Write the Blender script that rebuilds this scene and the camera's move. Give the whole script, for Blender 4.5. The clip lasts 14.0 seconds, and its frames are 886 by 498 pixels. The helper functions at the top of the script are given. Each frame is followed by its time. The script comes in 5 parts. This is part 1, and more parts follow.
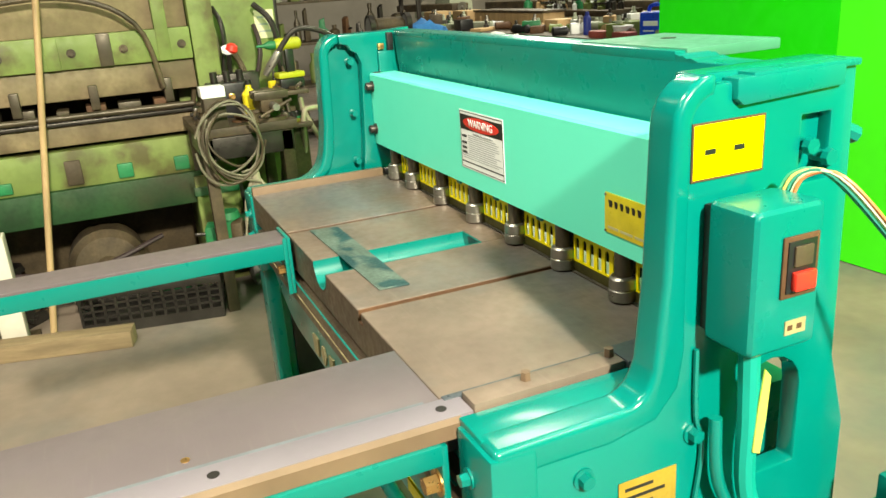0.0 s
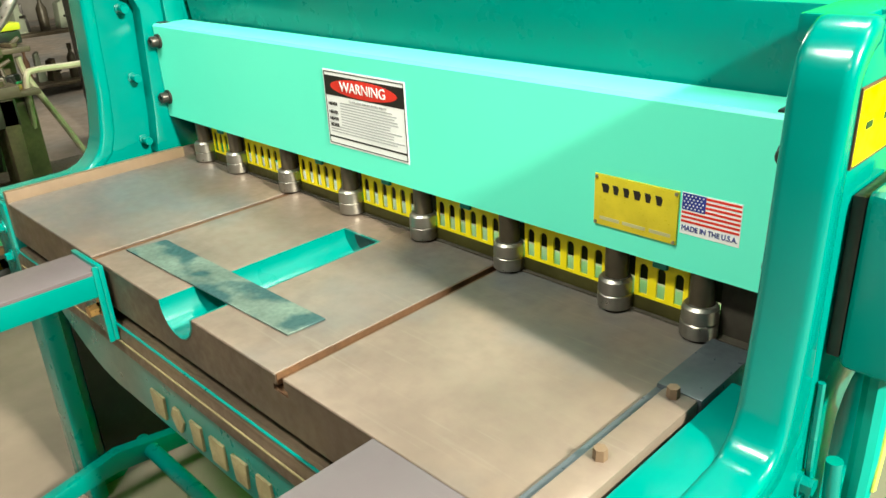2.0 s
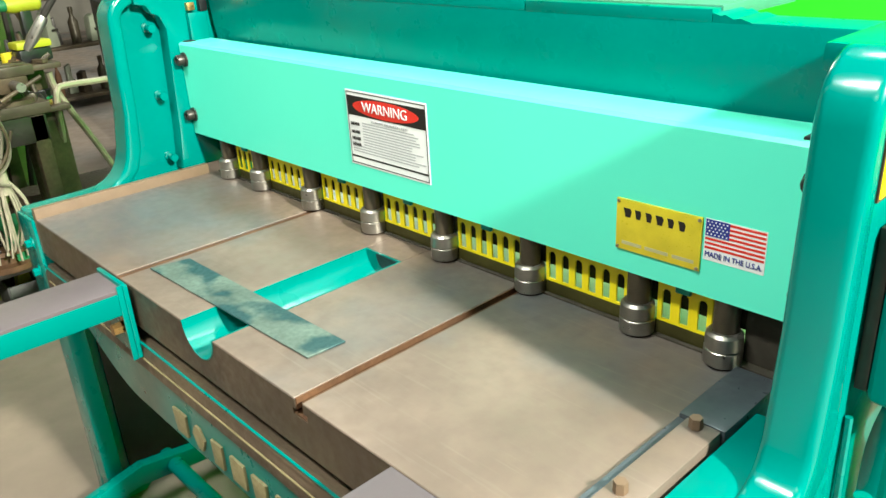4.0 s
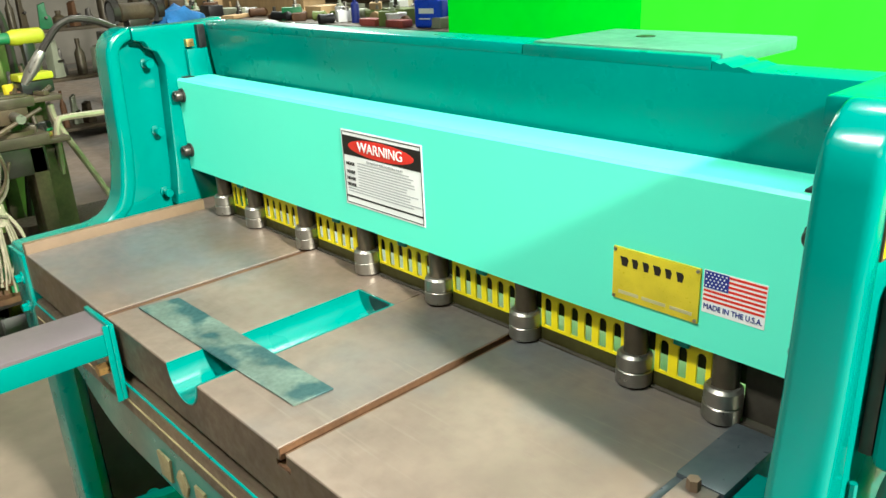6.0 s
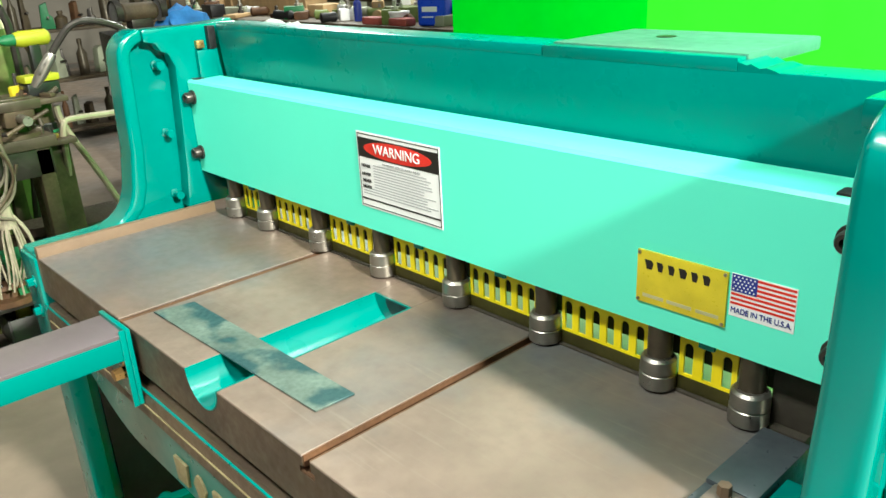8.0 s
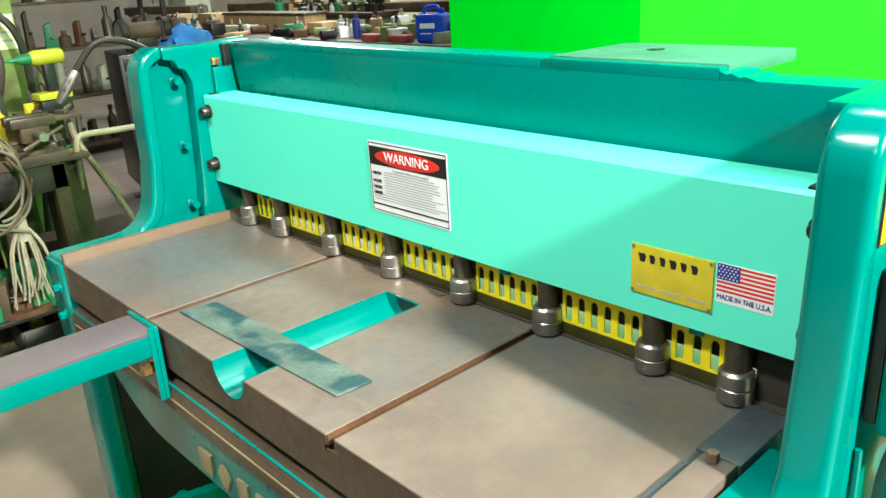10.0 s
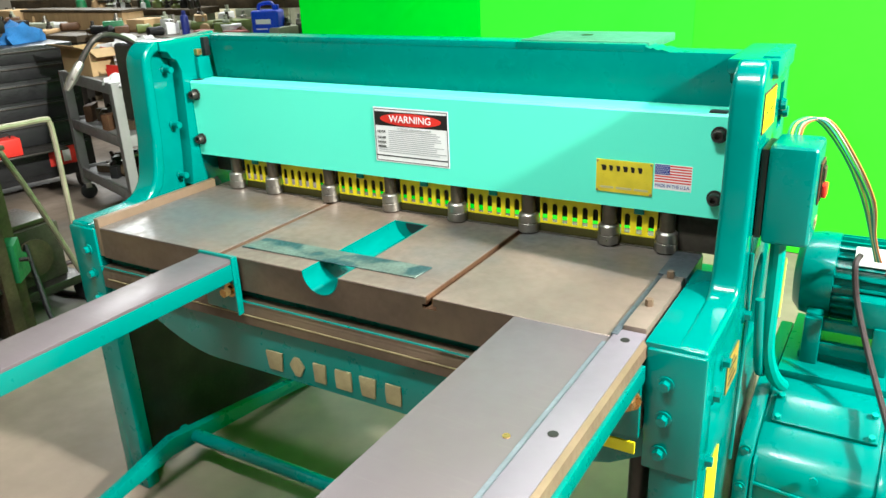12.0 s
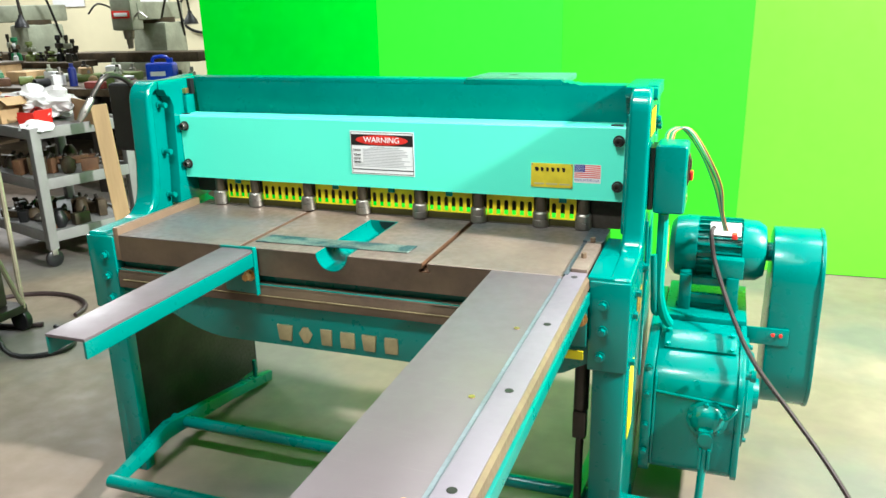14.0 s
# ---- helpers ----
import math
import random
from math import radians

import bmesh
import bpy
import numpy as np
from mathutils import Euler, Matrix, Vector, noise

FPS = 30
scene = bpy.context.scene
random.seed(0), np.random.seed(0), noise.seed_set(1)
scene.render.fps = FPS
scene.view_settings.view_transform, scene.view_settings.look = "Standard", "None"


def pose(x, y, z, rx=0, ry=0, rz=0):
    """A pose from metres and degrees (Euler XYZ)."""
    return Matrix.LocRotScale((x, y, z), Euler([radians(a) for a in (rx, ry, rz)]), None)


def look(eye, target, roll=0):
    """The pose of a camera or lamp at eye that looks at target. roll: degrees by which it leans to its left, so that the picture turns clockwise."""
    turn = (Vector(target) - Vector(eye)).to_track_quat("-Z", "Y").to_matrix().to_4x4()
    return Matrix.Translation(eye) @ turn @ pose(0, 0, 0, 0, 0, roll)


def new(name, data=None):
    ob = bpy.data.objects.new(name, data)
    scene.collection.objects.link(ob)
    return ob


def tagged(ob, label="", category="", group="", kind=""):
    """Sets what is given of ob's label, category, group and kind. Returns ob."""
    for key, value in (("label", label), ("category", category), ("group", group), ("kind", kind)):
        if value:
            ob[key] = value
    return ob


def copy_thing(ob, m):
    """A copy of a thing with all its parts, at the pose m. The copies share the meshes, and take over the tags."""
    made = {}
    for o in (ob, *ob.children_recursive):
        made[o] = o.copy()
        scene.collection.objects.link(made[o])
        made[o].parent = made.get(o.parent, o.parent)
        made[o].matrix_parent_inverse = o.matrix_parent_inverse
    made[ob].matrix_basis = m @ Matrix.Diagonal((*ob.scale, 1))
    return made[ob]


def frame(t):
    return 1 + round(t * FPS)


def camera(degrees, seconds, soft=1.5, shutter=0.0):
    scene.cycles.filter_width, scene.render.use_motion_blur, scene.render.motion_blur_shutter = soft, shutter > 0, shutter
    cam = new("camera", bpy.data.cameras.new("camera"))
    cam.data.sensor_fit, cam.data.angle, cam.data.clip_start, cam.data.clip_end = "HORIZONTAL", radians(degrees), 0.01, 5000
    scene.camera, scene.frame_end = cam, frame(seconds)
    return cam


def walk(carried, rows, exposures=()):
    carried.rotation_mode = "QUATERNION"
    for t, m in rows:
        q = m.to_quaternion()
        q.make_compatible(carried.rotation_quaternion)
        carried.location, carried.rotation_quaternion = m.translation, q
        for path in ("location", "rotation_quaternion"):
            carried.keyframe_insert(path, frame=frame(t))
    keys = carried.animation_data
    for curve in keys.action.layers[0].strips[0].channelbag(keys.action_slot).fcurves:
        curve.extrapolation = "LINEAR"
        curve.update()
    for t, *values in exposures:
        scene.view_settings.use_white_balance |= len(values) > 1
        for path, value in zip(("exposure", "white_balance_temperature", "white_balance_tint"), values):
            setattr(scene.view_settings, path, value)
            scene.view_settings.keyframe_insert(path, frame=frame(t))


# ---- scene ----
cam = camera(59.0, 14.0)
METRES, EYE, TILT, LEAN, TURN = 2.384, 1.354, 0.0, 0.0, 66.1
PATH = [
    (0, (1.563, -0.763, 1.386), (-0.184, -0.034, 0.74), -4.1),
    (0.5, (1.385, -0.823, 1.38), (-0.229, 0.137, 0.691), -1.7),
    (1, (1.206, -0.83, 1.375), (-0.307, 0.305, 0.725), -0.9),
    (1.5, (1.1, -0.867, 1.386), (-0.228, 0.44, 0.66), -1.7),
    (2, (1.041, -0.83, 1.365), (-0.276, 0.436, 0.551), -3.0),
    (2.5, (1.02, -0.786, 1.363), (-0.307, 0.456, 0.53), -2.9),
    (3, (1.015, -0.762, 1.359), (-0.344, 0.475, 0.569), -1.8),
    (3.5, (1.038, -0.815, 1.38), (-0.332, 0.387, 0.558), -3.4),
    (4, (1.037, -0.817, 1.382), (-0.329, 0.411, 0.591), -3.5),
    (4.2, (1.034, -0.804, 1.384), (-0.328, 0.455, 0.636), -2.6),
    (6.3, (1.019, -0.779, 1.388), (-0.375, 0.473, 0.688), -2.5),
    (6.5, (1.001, -0.76, 1.386), (-0.391, 0.502, 0.699), -2.2),
    (7, (1.001, -0.787, 1.393), (-0.399, 0.455, 0.688), -2.7),
    (7.5, (1.01, -0.817, 1.395), (-0.403, 0.4, 0.673), -3.6),
    (8, (0.997, -0.8, 1.394), (-0.392, 0.446, 0.675), -3.0),
    (8.2, (0.986, -0.775, 1.39), (-0.392, 0.489, 0.679), -2.7),
    (10.3, (1.073, -0.913, 1.41), (-0.319, 0.352, 0.729), -3.6),
    (10.5, (1.088, -0.944, 1.418), (-0.277, 0.341, 0.721), -3.3),
    (11, (1.138, -1.106, 1.436), (-0.176, 0.228, 0.734), -3.6),
    (11.5, (1.152, -1.315, 1.452), (-0.069, 0.104, 0.751), -2.7),
    (12, (1.043, -1.571, 1.465), (0.067, 0.019, 0.745), -2.6),
    (12.5, (1.049, -1.809, 1.463), (0.176, -0.152, 0.762), -0.9),
    (13, (1.053, -2.024, 1.482), (0.155, -0.359, 0.835), -1.7),
    (13.5, (0.978, -2.148, 1.478), (0.264, -0.384, 0.86), -2.8),
    (14, (1.002, -2.213, 1.479), (0.349, -0.421, 0.879), -1.4),
]
walk(cam, [(t, look(eye, target, roll)) for t, eye, target, roll in PATH], [(0, -0.32, 7150, 1), (1, -0.14, 6850, 0), (3, -0.06, 6400, 1), (4, -0.05, 6200, 1), (8, -0.10, 6200, 2), (10.5, -0.11, 6000, 3), (12, -0.10, 5950, 6), (13, -0.01, 5900, 9), (14, -0.07, 5850, 7)])

# ---- world and light ----
world = bpy.data.worlds.new("shop_air")
scene.world = world
world.use_nodes = True
world.node_tree.nodes["Background"].inputs[0].default_value = (0.9, 0.93, 1.0, 1)
world.node_tree.nodes["Background"].inputs[1].default_value = 0.004


def area_light(name, m, sx, sy, watts, colour):
    data = bpy.data.lights.new(name, "AREA")
    data.shape, data.size, data.size_y, data.energy, data.color = "RECTANGLE", sx, sy, watts, colour
    ob = new(name, data)
    ob.matrix_world = m
    return ob


# one strong lamp high up to the side, and unseen overhead lamps added as fill
HIGH_BAY = area_light("high_bay_light", look((4.7, -0.46, 3.75), (0.5, -0.05, 0.9)), 0.26, 0.26, 1150, (1.0, 0.93, 0.82))
FILL_LAMPS = ((-3.0, -2.4, 5), (1.4, -3.4, 22), (0.15, -1.9, 190), (-2.6, 1.3, 32), (2.5, 0.9, 52), (0.4, 1.15, 62), (-6.0, 3.9, 170), (-3.4, 5.6, 210), (-8.5, 5.4, 210))
for lx, ly, watts in FILL_LAMPS:
    area_light("overhead_fill_light", pose(lx, ly, 3.86), 1.2, 0.35, watts, (1.0, 0.97, 0.9))


# ---- materials ----
def material(name, colour, rough=0.5, metal=0.0, var=0.12, scale=6.0, bump=0.0, bscale=60.0, stain=None, stain_at=(0.52, 0.7), stain_scale=3.0, coat=0.0, isl=0.0, stretch=(1, 1, 1), rvar=0.12, scratch=None):
    """A surface with large and fine variation of colour, stains, relief and uneven gloss."""
    m = bpy.data.materials.new(name)
    m.use_nodes = True
    nt = m.node_tree
    b = nt.nodes["Principled BSDF"]
    b.inputs["Metallic"].default_value = metal
    b.inputs["Coat Weight"].default_value = coat
    b.inputs["Specular IOR Level"].default_value = 0.36
    b.inputs["Coat Roughness"].default_value = 0.12
    tc = nt.nodes.new("ShaderNodeTexCoord")
    mp = nt.nodes.new("ShaderNodeMapping")
    mp.inputs["Scale"].default_value = stretch
    nt.links.new(tc.outputs["Object"], mp.inputs["Vector"])

    def noise_node(s, detail):
        n = nt.nodes.new("ShaderNodeTexNoise")
        n.inputs["Scale"].default_value, n.inputs["Detail"].default_value = s, detail
        nt.links.new(mp.outputs[0], n.inputs["Vector"])
        return n

    def mix(kind, fac, a, c):
        n = nt.nodes.new("ShaderNodeMix")
        n.data_type, n.blend_type = "RGBA", kind
        for value, socket in ((fac, n.inputs[0]), (a, n.inputs[6]), (c, n.inputs[7])):
            if isinstance(value, (int, float)):
                socket.default_value = value
            elif isinstance(value, tuple):
                socket.default_value = (*value, 1)
            else:
                nt.links.new(value, socket)
        return n.outputs[2]

    def ramp(src, lo, hi, a, c):
        n = nt.nodes.new("ShaderNodeMapRange")
        n.inputs[1].default_value, n.inputs[2].default_value, n.inputs[3].default_value, n.inputs[4].default_value = lo, hi, a, c
        nt.links.new(src, n.inputs[0])
        return n.outputs[0]

    big, fine = noise_node(scale, 4), noise_node(scale * 9, 3)
    dark = tuple(c * (1 - 1.6 * var) for c in colour)
    light = tuple(min(1, c * (1 + 1.2 * var)) for c in colour)
    col = mix("MIX", ramp(big.outputs[0], 0.3, 0.7, 0, 1), dark, light)
    col = mix("MIX", ramp(fine.outputs[0], 0.35, 0.7, 0, 0.35 * min(1, var * 4)), col, dark)
    if stain:
        sn = noise_node(stain_scale, 6)
        col = mix("MIX", ramp(sn.outputs[0], stain_at[0], stain_at[1], 0, 0.85), col, stain)
    if scratch:
        sm = nt.nodes.new("ShaderNodeMapping")
        sm.inputs["Scale"].default_value, sm.inputs["Rotation"].default_value = (9, 160, 9), (0, 0, 0.5)
        nt.links.new(tc.outputs["Object"], sm.inputs["Vector"])
        sx = nt.nodes.new("ShaderNodeTexNoise")
        sx.inputs["Scale"].default_value, sx.inputs["Detail"].default_value = 1.0, 2
        nt.links.new(sm.outputs[0], sx.inputs["Vector"])
        col = mix("MIX", ramp(sx.outputs[0], 0.60, 0.80, 0, 0.5), col, scratch)
    if isl:
        oi = nt.nodes.new("ShaderNodeObjectInfo")
        col = mix("MULTIPLY", 1.0, col, mix("MIX", ramp(oi.outputs["Random"], 0, 1, 0, 1), (1 - isl,) * 3, (1.0, 1.0, 1.0)))
    nt.links.new(col, b.inputs["Base Color"])
    nt.links.new(ramp(fine.outputs[0], 0.3, 0.75, max(0.03, rough - rvar), min(1, rough + rvar)), b.inputs["Roughness"])
    if bump:
        bn = nt.nodes.new("ShaderNodeBump")
        bn.inputs["Strength"].default_value, bn.inputs["Distance"].default_value = bump, 0.004
        nt.links.new(noise_node(bscale, 3).outputs[0], bn.inputs["Height"])
        nt.links.new(bn.outputs[0], b.inputs["Normal"])
    return m


def glow(name, colour, strength):
    m = bpy.data.materials.new(name)
    m.use_nodes = True
    b = m.node_tree.nodes["Principled BSDF"]
    b.inputs["Base Color"].default_value = (*colour, 1)
    b.inputs["Emission Color"].default_value = (*colour, 1)
    b.inputs["Emission Strength"].default_value = strength
    return m


TEAL = material("teal_machine_paint", (0.0, 0.160, 0.135), 0.30, 0, 0.05, 3, coat=0.2, rvar=0.04)
CASTPAINT = material("thick_teal_casting_paint", (0.0, 0.165, 0.14), 0.22, 0, 0.04, 4, 0.16, 17, coat=0.35, rvar=0.04)
MINT = material("mint_ram_paint", (0.135, 0.80, 0.585), 0.34, 0, 0.015, 2, rvar=0.04)
DEEP = material("deep_teal_paint", (0.002, 0.27, 0.215), 0.42, 0, 0.06, 3, 0.06, 50)
BED = material("worn_bed_steel", (0.172, 0.131, 0.103), 0.42, 0.2, 0.20, 5, 0.05, 120, stain=(0.092, 0.104, 0.110), stain_at=(0.48, 0.68), stain_scale=3.2, scratch=(0.20, 0.165, 0.135))
BEDEDGE = material("dark_brown_steel", (0.10, 0.07, 0.048), 0.5, 0.25, 0.2, 7, 0.08, 90, stain=(0.14, 0.10, 0.06))
ARM = material("ground_arm_steel", (0.130, 0.106, 0.114), 0.38, 0.22, 0.07, 3, 0.02, 140, stain=(0.125, 0.104, 0.10), scratch=(0.148, 0.124, 0.126), rvar=0.06)
BRIGHT = material("ground_gauge_steel", (0.175, 0.152, 0.178), 0.46, 0.15, 0.06, 5, rvar=0.05)
PALECOVER = material("dusty_pale_teal_paint", (0.045, 0.185, 0.115), 0.6, 0, 0.14, 5, stain=(0.08, 0.22, 0.14), stain_scale=7)
# dark steel with the guard's yellow reflection put into its olive colour
OLIVEDARK = material("olive_reflection_steel", (0.055, 0.050, 0.012), 0.4, 0.2, 0.2, 14)
STEEL = material("turned_steel", (0.33, 0.31, 0.275), 0.38, 0.9, 0.14, 9)
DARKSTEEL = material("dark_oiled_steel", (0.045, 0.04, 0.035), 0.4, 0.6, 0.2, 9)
SIDERAIL = material("bare_brown_rail", (0.15, 0.10, 0.062), 0.5, 0.1, 0.15, 8, 0.05, 90)
RUST = material("rusty_slot_steel", (0.10, 0.048, 0.022), 0.7, 0.1, 0.25, 14, 0.2, 120)
BLACK = material("black_plastic", (0.012, 0.012, 0.013), 0.4, 0, 0.2, 9)
BRASS = material("brass_screw", (0.55, 0.33, 0.12), 0.35, 0.9, 0.1, 20)
YELLOW = material("yellow_guard_paint", (0.88, 0.70, 0.01), 0.45, 0, 0.1, 12, 0.05, 80)
LIMEYEL = material("yellow_sign_plastic", (0.88, 0.80, 0.0), 0.45, 0, 0.03, 8)
OLIVE = material("brass_nameplate", (0.66, 0.54, 0.03), 0.38, 0.1, 0.08, 30)
WHITE = material("white_label", (0.78, 0.78, 0.77), 0.45, 0, 0.03, 8)
RED = material("red_print", (0.62, 0.03, 0.02), 0.45, 0, 0.05, 8)
NAVY = material("blue_print", (0.02, 0.035, 0.25), 0.45, 0, 0.05, 8)
INK = material("black_print", (0.015, 0.013, 0.012), 0.45, 0, 0.05, 8)
GREYINK = material("grey_print", (0.35, 0.35, 0.36), 0.5, 0, 0.05, 8)
PATINA = material("patinated_steel_strip", (0.11, 0.15, 0.125), 0.45, 0.3, 0.28, 12, 0.06, 90, stain=(0.010, 0.050, 0.058), stain_at=(0.46, 0.55), stain_scale=13)
TAN = material("bare_cast_letters", (0.36, 0.30, 0.16), 0.55, 0.3, 0.15, 20)
FLOOR = material("dusty_concrete_floor", (0.226, 0.175, 0.136), 0.60, 0, 0.20, 1.3, 0.08, 60, stain=(0.135, 0.128, 0.118), stain_at=(0.46, 0.60), stain_scale=1.1)
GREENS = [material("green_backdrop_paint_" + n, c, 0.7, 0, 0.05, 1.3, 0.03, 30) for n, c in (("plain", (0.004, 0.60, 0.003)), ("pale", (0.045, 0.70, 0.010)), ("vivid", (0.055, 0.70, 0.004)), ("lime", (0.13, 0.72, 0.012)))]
OILY = material("matte_oily_iron", (0.05, 0.042, 0.030), 0.75, 0, 0.25, 9, 0.1, 60)
STEM = material("olive_brown_stem", (0.065, 0.052, 0.034), 0.4, 0.3, 0.2, 12)
CREAM = material("cream_shop_wall", (0.66, 0.60, 0.40), 0.75, 0, 0.07, 0.9, 0.1, 30)
# walls and ceiling mostly out of view, toned dark to cut bounced light
DIM = material("low_bounce_brown_wall", (0.20, 0.18, 0.15), 0.8, 0, 0.12, 0.9, 0.1, 30)
CEIL = material("low_bounce_grey_ceiling", (0.16, 0.16, 0.155), 0.8, 0, 0.1, 1.0)
OLDGREEN = material("pale_green_machine_paint", (0.15, 0.20, 0.052), 0.55, 0, 0.18, 4, 0.1, 40, stain=(0.07, 0.055, 0.02), stain_at=(0.48, 0.62), stain_scale=5)
DKGREEN = material("dark_green_paint", (0.015, 0.17, 0.06), 0.5, 0, 0.2, 6, stain=(0.05, 0.05, 0.03))
GREASE = material("greasy_brown_iron", (0.075, 0.054, 0.030), 0.6, 0.1, 0.35, 8, 0.15, 50, stain=(0.05, 0.04, 0.03))
GREY = material("grey_cart_plastic", (0.21, 0.205, 0.20), 0.55, 0, 0.1, 6, 0.05, 60)
CHROME = material("scratched_chrome_tube", (0.33, 0.29, 0.21), 0.45, 0.4, 0.16, 12)
WOOD = material("raw_pine", (0.34, 0.23, 0.115), 0.65, 0, 0.16, 3, 0.06, 60, stretch=(6, 6, 0.6))
CARD = material("cardboard", (0.42, 0.28, 0.14), 0.8, 0, 0.1, 6)
BLUE = material("blue_jug_plastic", (0.01, 0.06, 0.62), 0.35, 0, 0.08, 6)
DRILLY = material("lime_tool_plastic", (0.33, 0.34, 0.015), 0.5, 0, 0.1, 8)
GREYIRON = material("grey_green_mill_iron", (0.32, 0.34, 0.25), 0.5, 0.1, 0.18, 4, 0.06, 40, stain=(0.11, 0.10, 0.07))
RUBBER = material("brown_rubber_cord", (0.035, 0.022, 0.022), 0.5, 0, 0.1, 12)
ROPE = material("frayed_white_cord", (0.30, 0.26, 0.19), 0.8, 0, 0.2, 30)
LAMP = glow("lamp_diffuser", (1.0, 0.97, 0.9), 3.0)


# ---- shape helpers ----
def thing(name, label, category, at=(0, 0, 0), group="", kind="", turn=0):
    ob = new(name)
    ob.empty_display_size = 0.1
    ob.matrix_world = pose(*at, 0, 0, turn)
    return tagged(ob, label, category, group, kind)


def link_mesh(name, bm, mat, smooth=True):
    me = bpy.data.meshes.new(name)
    bmesh.ops.recalc_face_normals(bm, faces=bm.faces)
    bm.to_mesh(me)
    bm.free()
    me.materials.append(mat)
    if smooth:
        for p in me.polygons:
            p.use_smooth = True
        me.set_sharp_from_angle(angle=radians(35))
    return new(name, me)


def part(name, bm, mat, parent, label=""):
    """One mesh under a thing or a part; its vertices are in the coordinates of the thing."""
    ob = link_mesh(name, bm, mat)
    ob.parent = parent
    return tagged(ob, label)


def solid(name, bm, mat, label, category, kind="", group=""):
    return tagged(link_mesh(name, bm, mat), label, category, group, kind)


def bevel_new(bm, verts, r, seg=2):
    if r > 0:
        edges = list({e for v in verts for e in v.link_edges})
        bmesh.ops.bevel(bm, geom=edges, offset=r, segments=seg, affect="EDGES", profile=0.6, clamp_overlap=True)


def box(bm, x0, x1, y0, y1, z0, z1, r=0.0, seg=2, m=None):
    mm = Matrix.Translation(((x0 + x1) / 2, (y0 + y1) / 2, (z0 + z1) / 2)) @ Matrix.Diagonal((abs(x1 - x0), abs(y1 - y0), abs(z1 - z0), 1))
    vs = bmesh.ops.create_cube(bm, size=1.0, matrix=(m @ mm) if m else mm)["verts"]
    bevel_new(bm, vs, r, seg)
    return bm


def bx(*a, **k):
    return box(bmesh.new(), *a, **k)


def cyl(bm, p0, p1, r0, r1=None, n=18, cap=True):
    p0, p1 = Vector(p0), Vector(p1)
    d = p1 - p0
    m = Matrix.Translation((p0 + p1) / 2) @ d.to_track_quat("Z", "Y").to_matrix().to_4x4()
    bmesh.ops.create_cone(bm, cap_ends=cap, segments=n, radius1=r0, radius2=r0 if r1 is None else r1, depth=d.length, matrix=m)
    return bm


def lathe(bm, axis_from, axis_to, profile, n=24):
    """Rings of (distance along the axis, radius) from one end to the other."""
    a, b = Vector(axis_from), Vector(axis_to)
    q = (b - a).to_track_quat("Z", "Y").to_matrix()
    u, v, w = q.col[0], q.col[1], q.col[2]
    rings = []
    for d, r in profile:
        rings.append([bm.verts.new(a + w * d + (u * math.cos(2 * math.pi * i / n) + v * math.sin(2 * math.pi * i / n)) * r) for i in range(n)])
    for r0, r1 in zip(rings, rings[1:]):
        for i in range(n):
            bm.faces.new((r0[i], r0[(i + 1) % n], r1[(i + 1) % n], r1[i]))
    bm.faces.new(rings[0][::-1])
    bm.faces.new(rings[-1])
    return bm


def prism(bm, loops, axis, a0, a1, r=0.0, seg=2):
    """An outline (and holes) in the plane across the axis, given thickness from a0 to a1."""
    order = {"x": lambda p, a: (a, p[0], p[1]), "y": lambda p, a: (p[0], a, p[1]), "z": lambda p, a: (p[0], p[1], a)}[axis]
    edges, old = [], set(bm.verts)
    for loop in loops:
        vs = [bm.verts.new(order(p, a0)) for p in loop]
        edges += [bm.edges.new((vs[i], vs[(i + 1) % len(vs)])) for i in range(len(vs))]
    if len(loops) == 1:
        faces = [bm.faces.new(vs)]
    else:
        faces = [f for f in bmesh.ops.triangle_fill(bm, use_beauty=True, use_dissolve=True, edges=edges)["geom"] if isinstance(f, bmesh.types.BMFace)]
    res = bmesh.ops.extrude_face_region(bm, geom=faces)
    top = [v for v in res["geom"] if isinstance(v, bmesh.types.BMVert)]
    delta = Vector(order((0, 0), a1)) - Vector(order((0, 0), a0))
    bmesh.ops.translate(bm, verts=top, vec=delta)
    if r > 0:
        mine = [v for v in bm.verts if v not in old]
        bmesh.ops.recalc_face_normals(bm, faces=list({f for v in mine for f in v.link_faces}))
        es = [e for e in {e for v in mine for e in v.link_edges} if len(e.link_faces) == 2 and e.calc_face_angle(0) > 0.6]
        bmesh.ops.bevel(bm, geom=es, offset=r, segments=seg, affect="EDGES", profile=0.6, clamp_overlap=True)
    return bm


def arc(cx, cy, r, a0, a1, n=6):
    return [(cx + r * math.cos(radians(a0 + (a1 - a0) * i / n)), cy + r * math.sin(radians(a0 + (a1 - a0) * i / n))) for i in range(n + 1)]


def glide(points, n=6):
    """A smooth line through points."""
    p = [Vector(points[0])] + [Vector(q) for q in points] + [Vector(points[-1])]
    out = []
    for a, b, c, d in zip(p, p[1:], p[2:], p[3:]):
        for i in range(n):
            t = i / n
            out.append(0.5 * (2 * b + (c - a) * t + (2 * a - 5 * b + 4 * c - d) * t * t + (3 * b - a - 3 * c + d) * t ** 3))
    return out + [p[-1]]


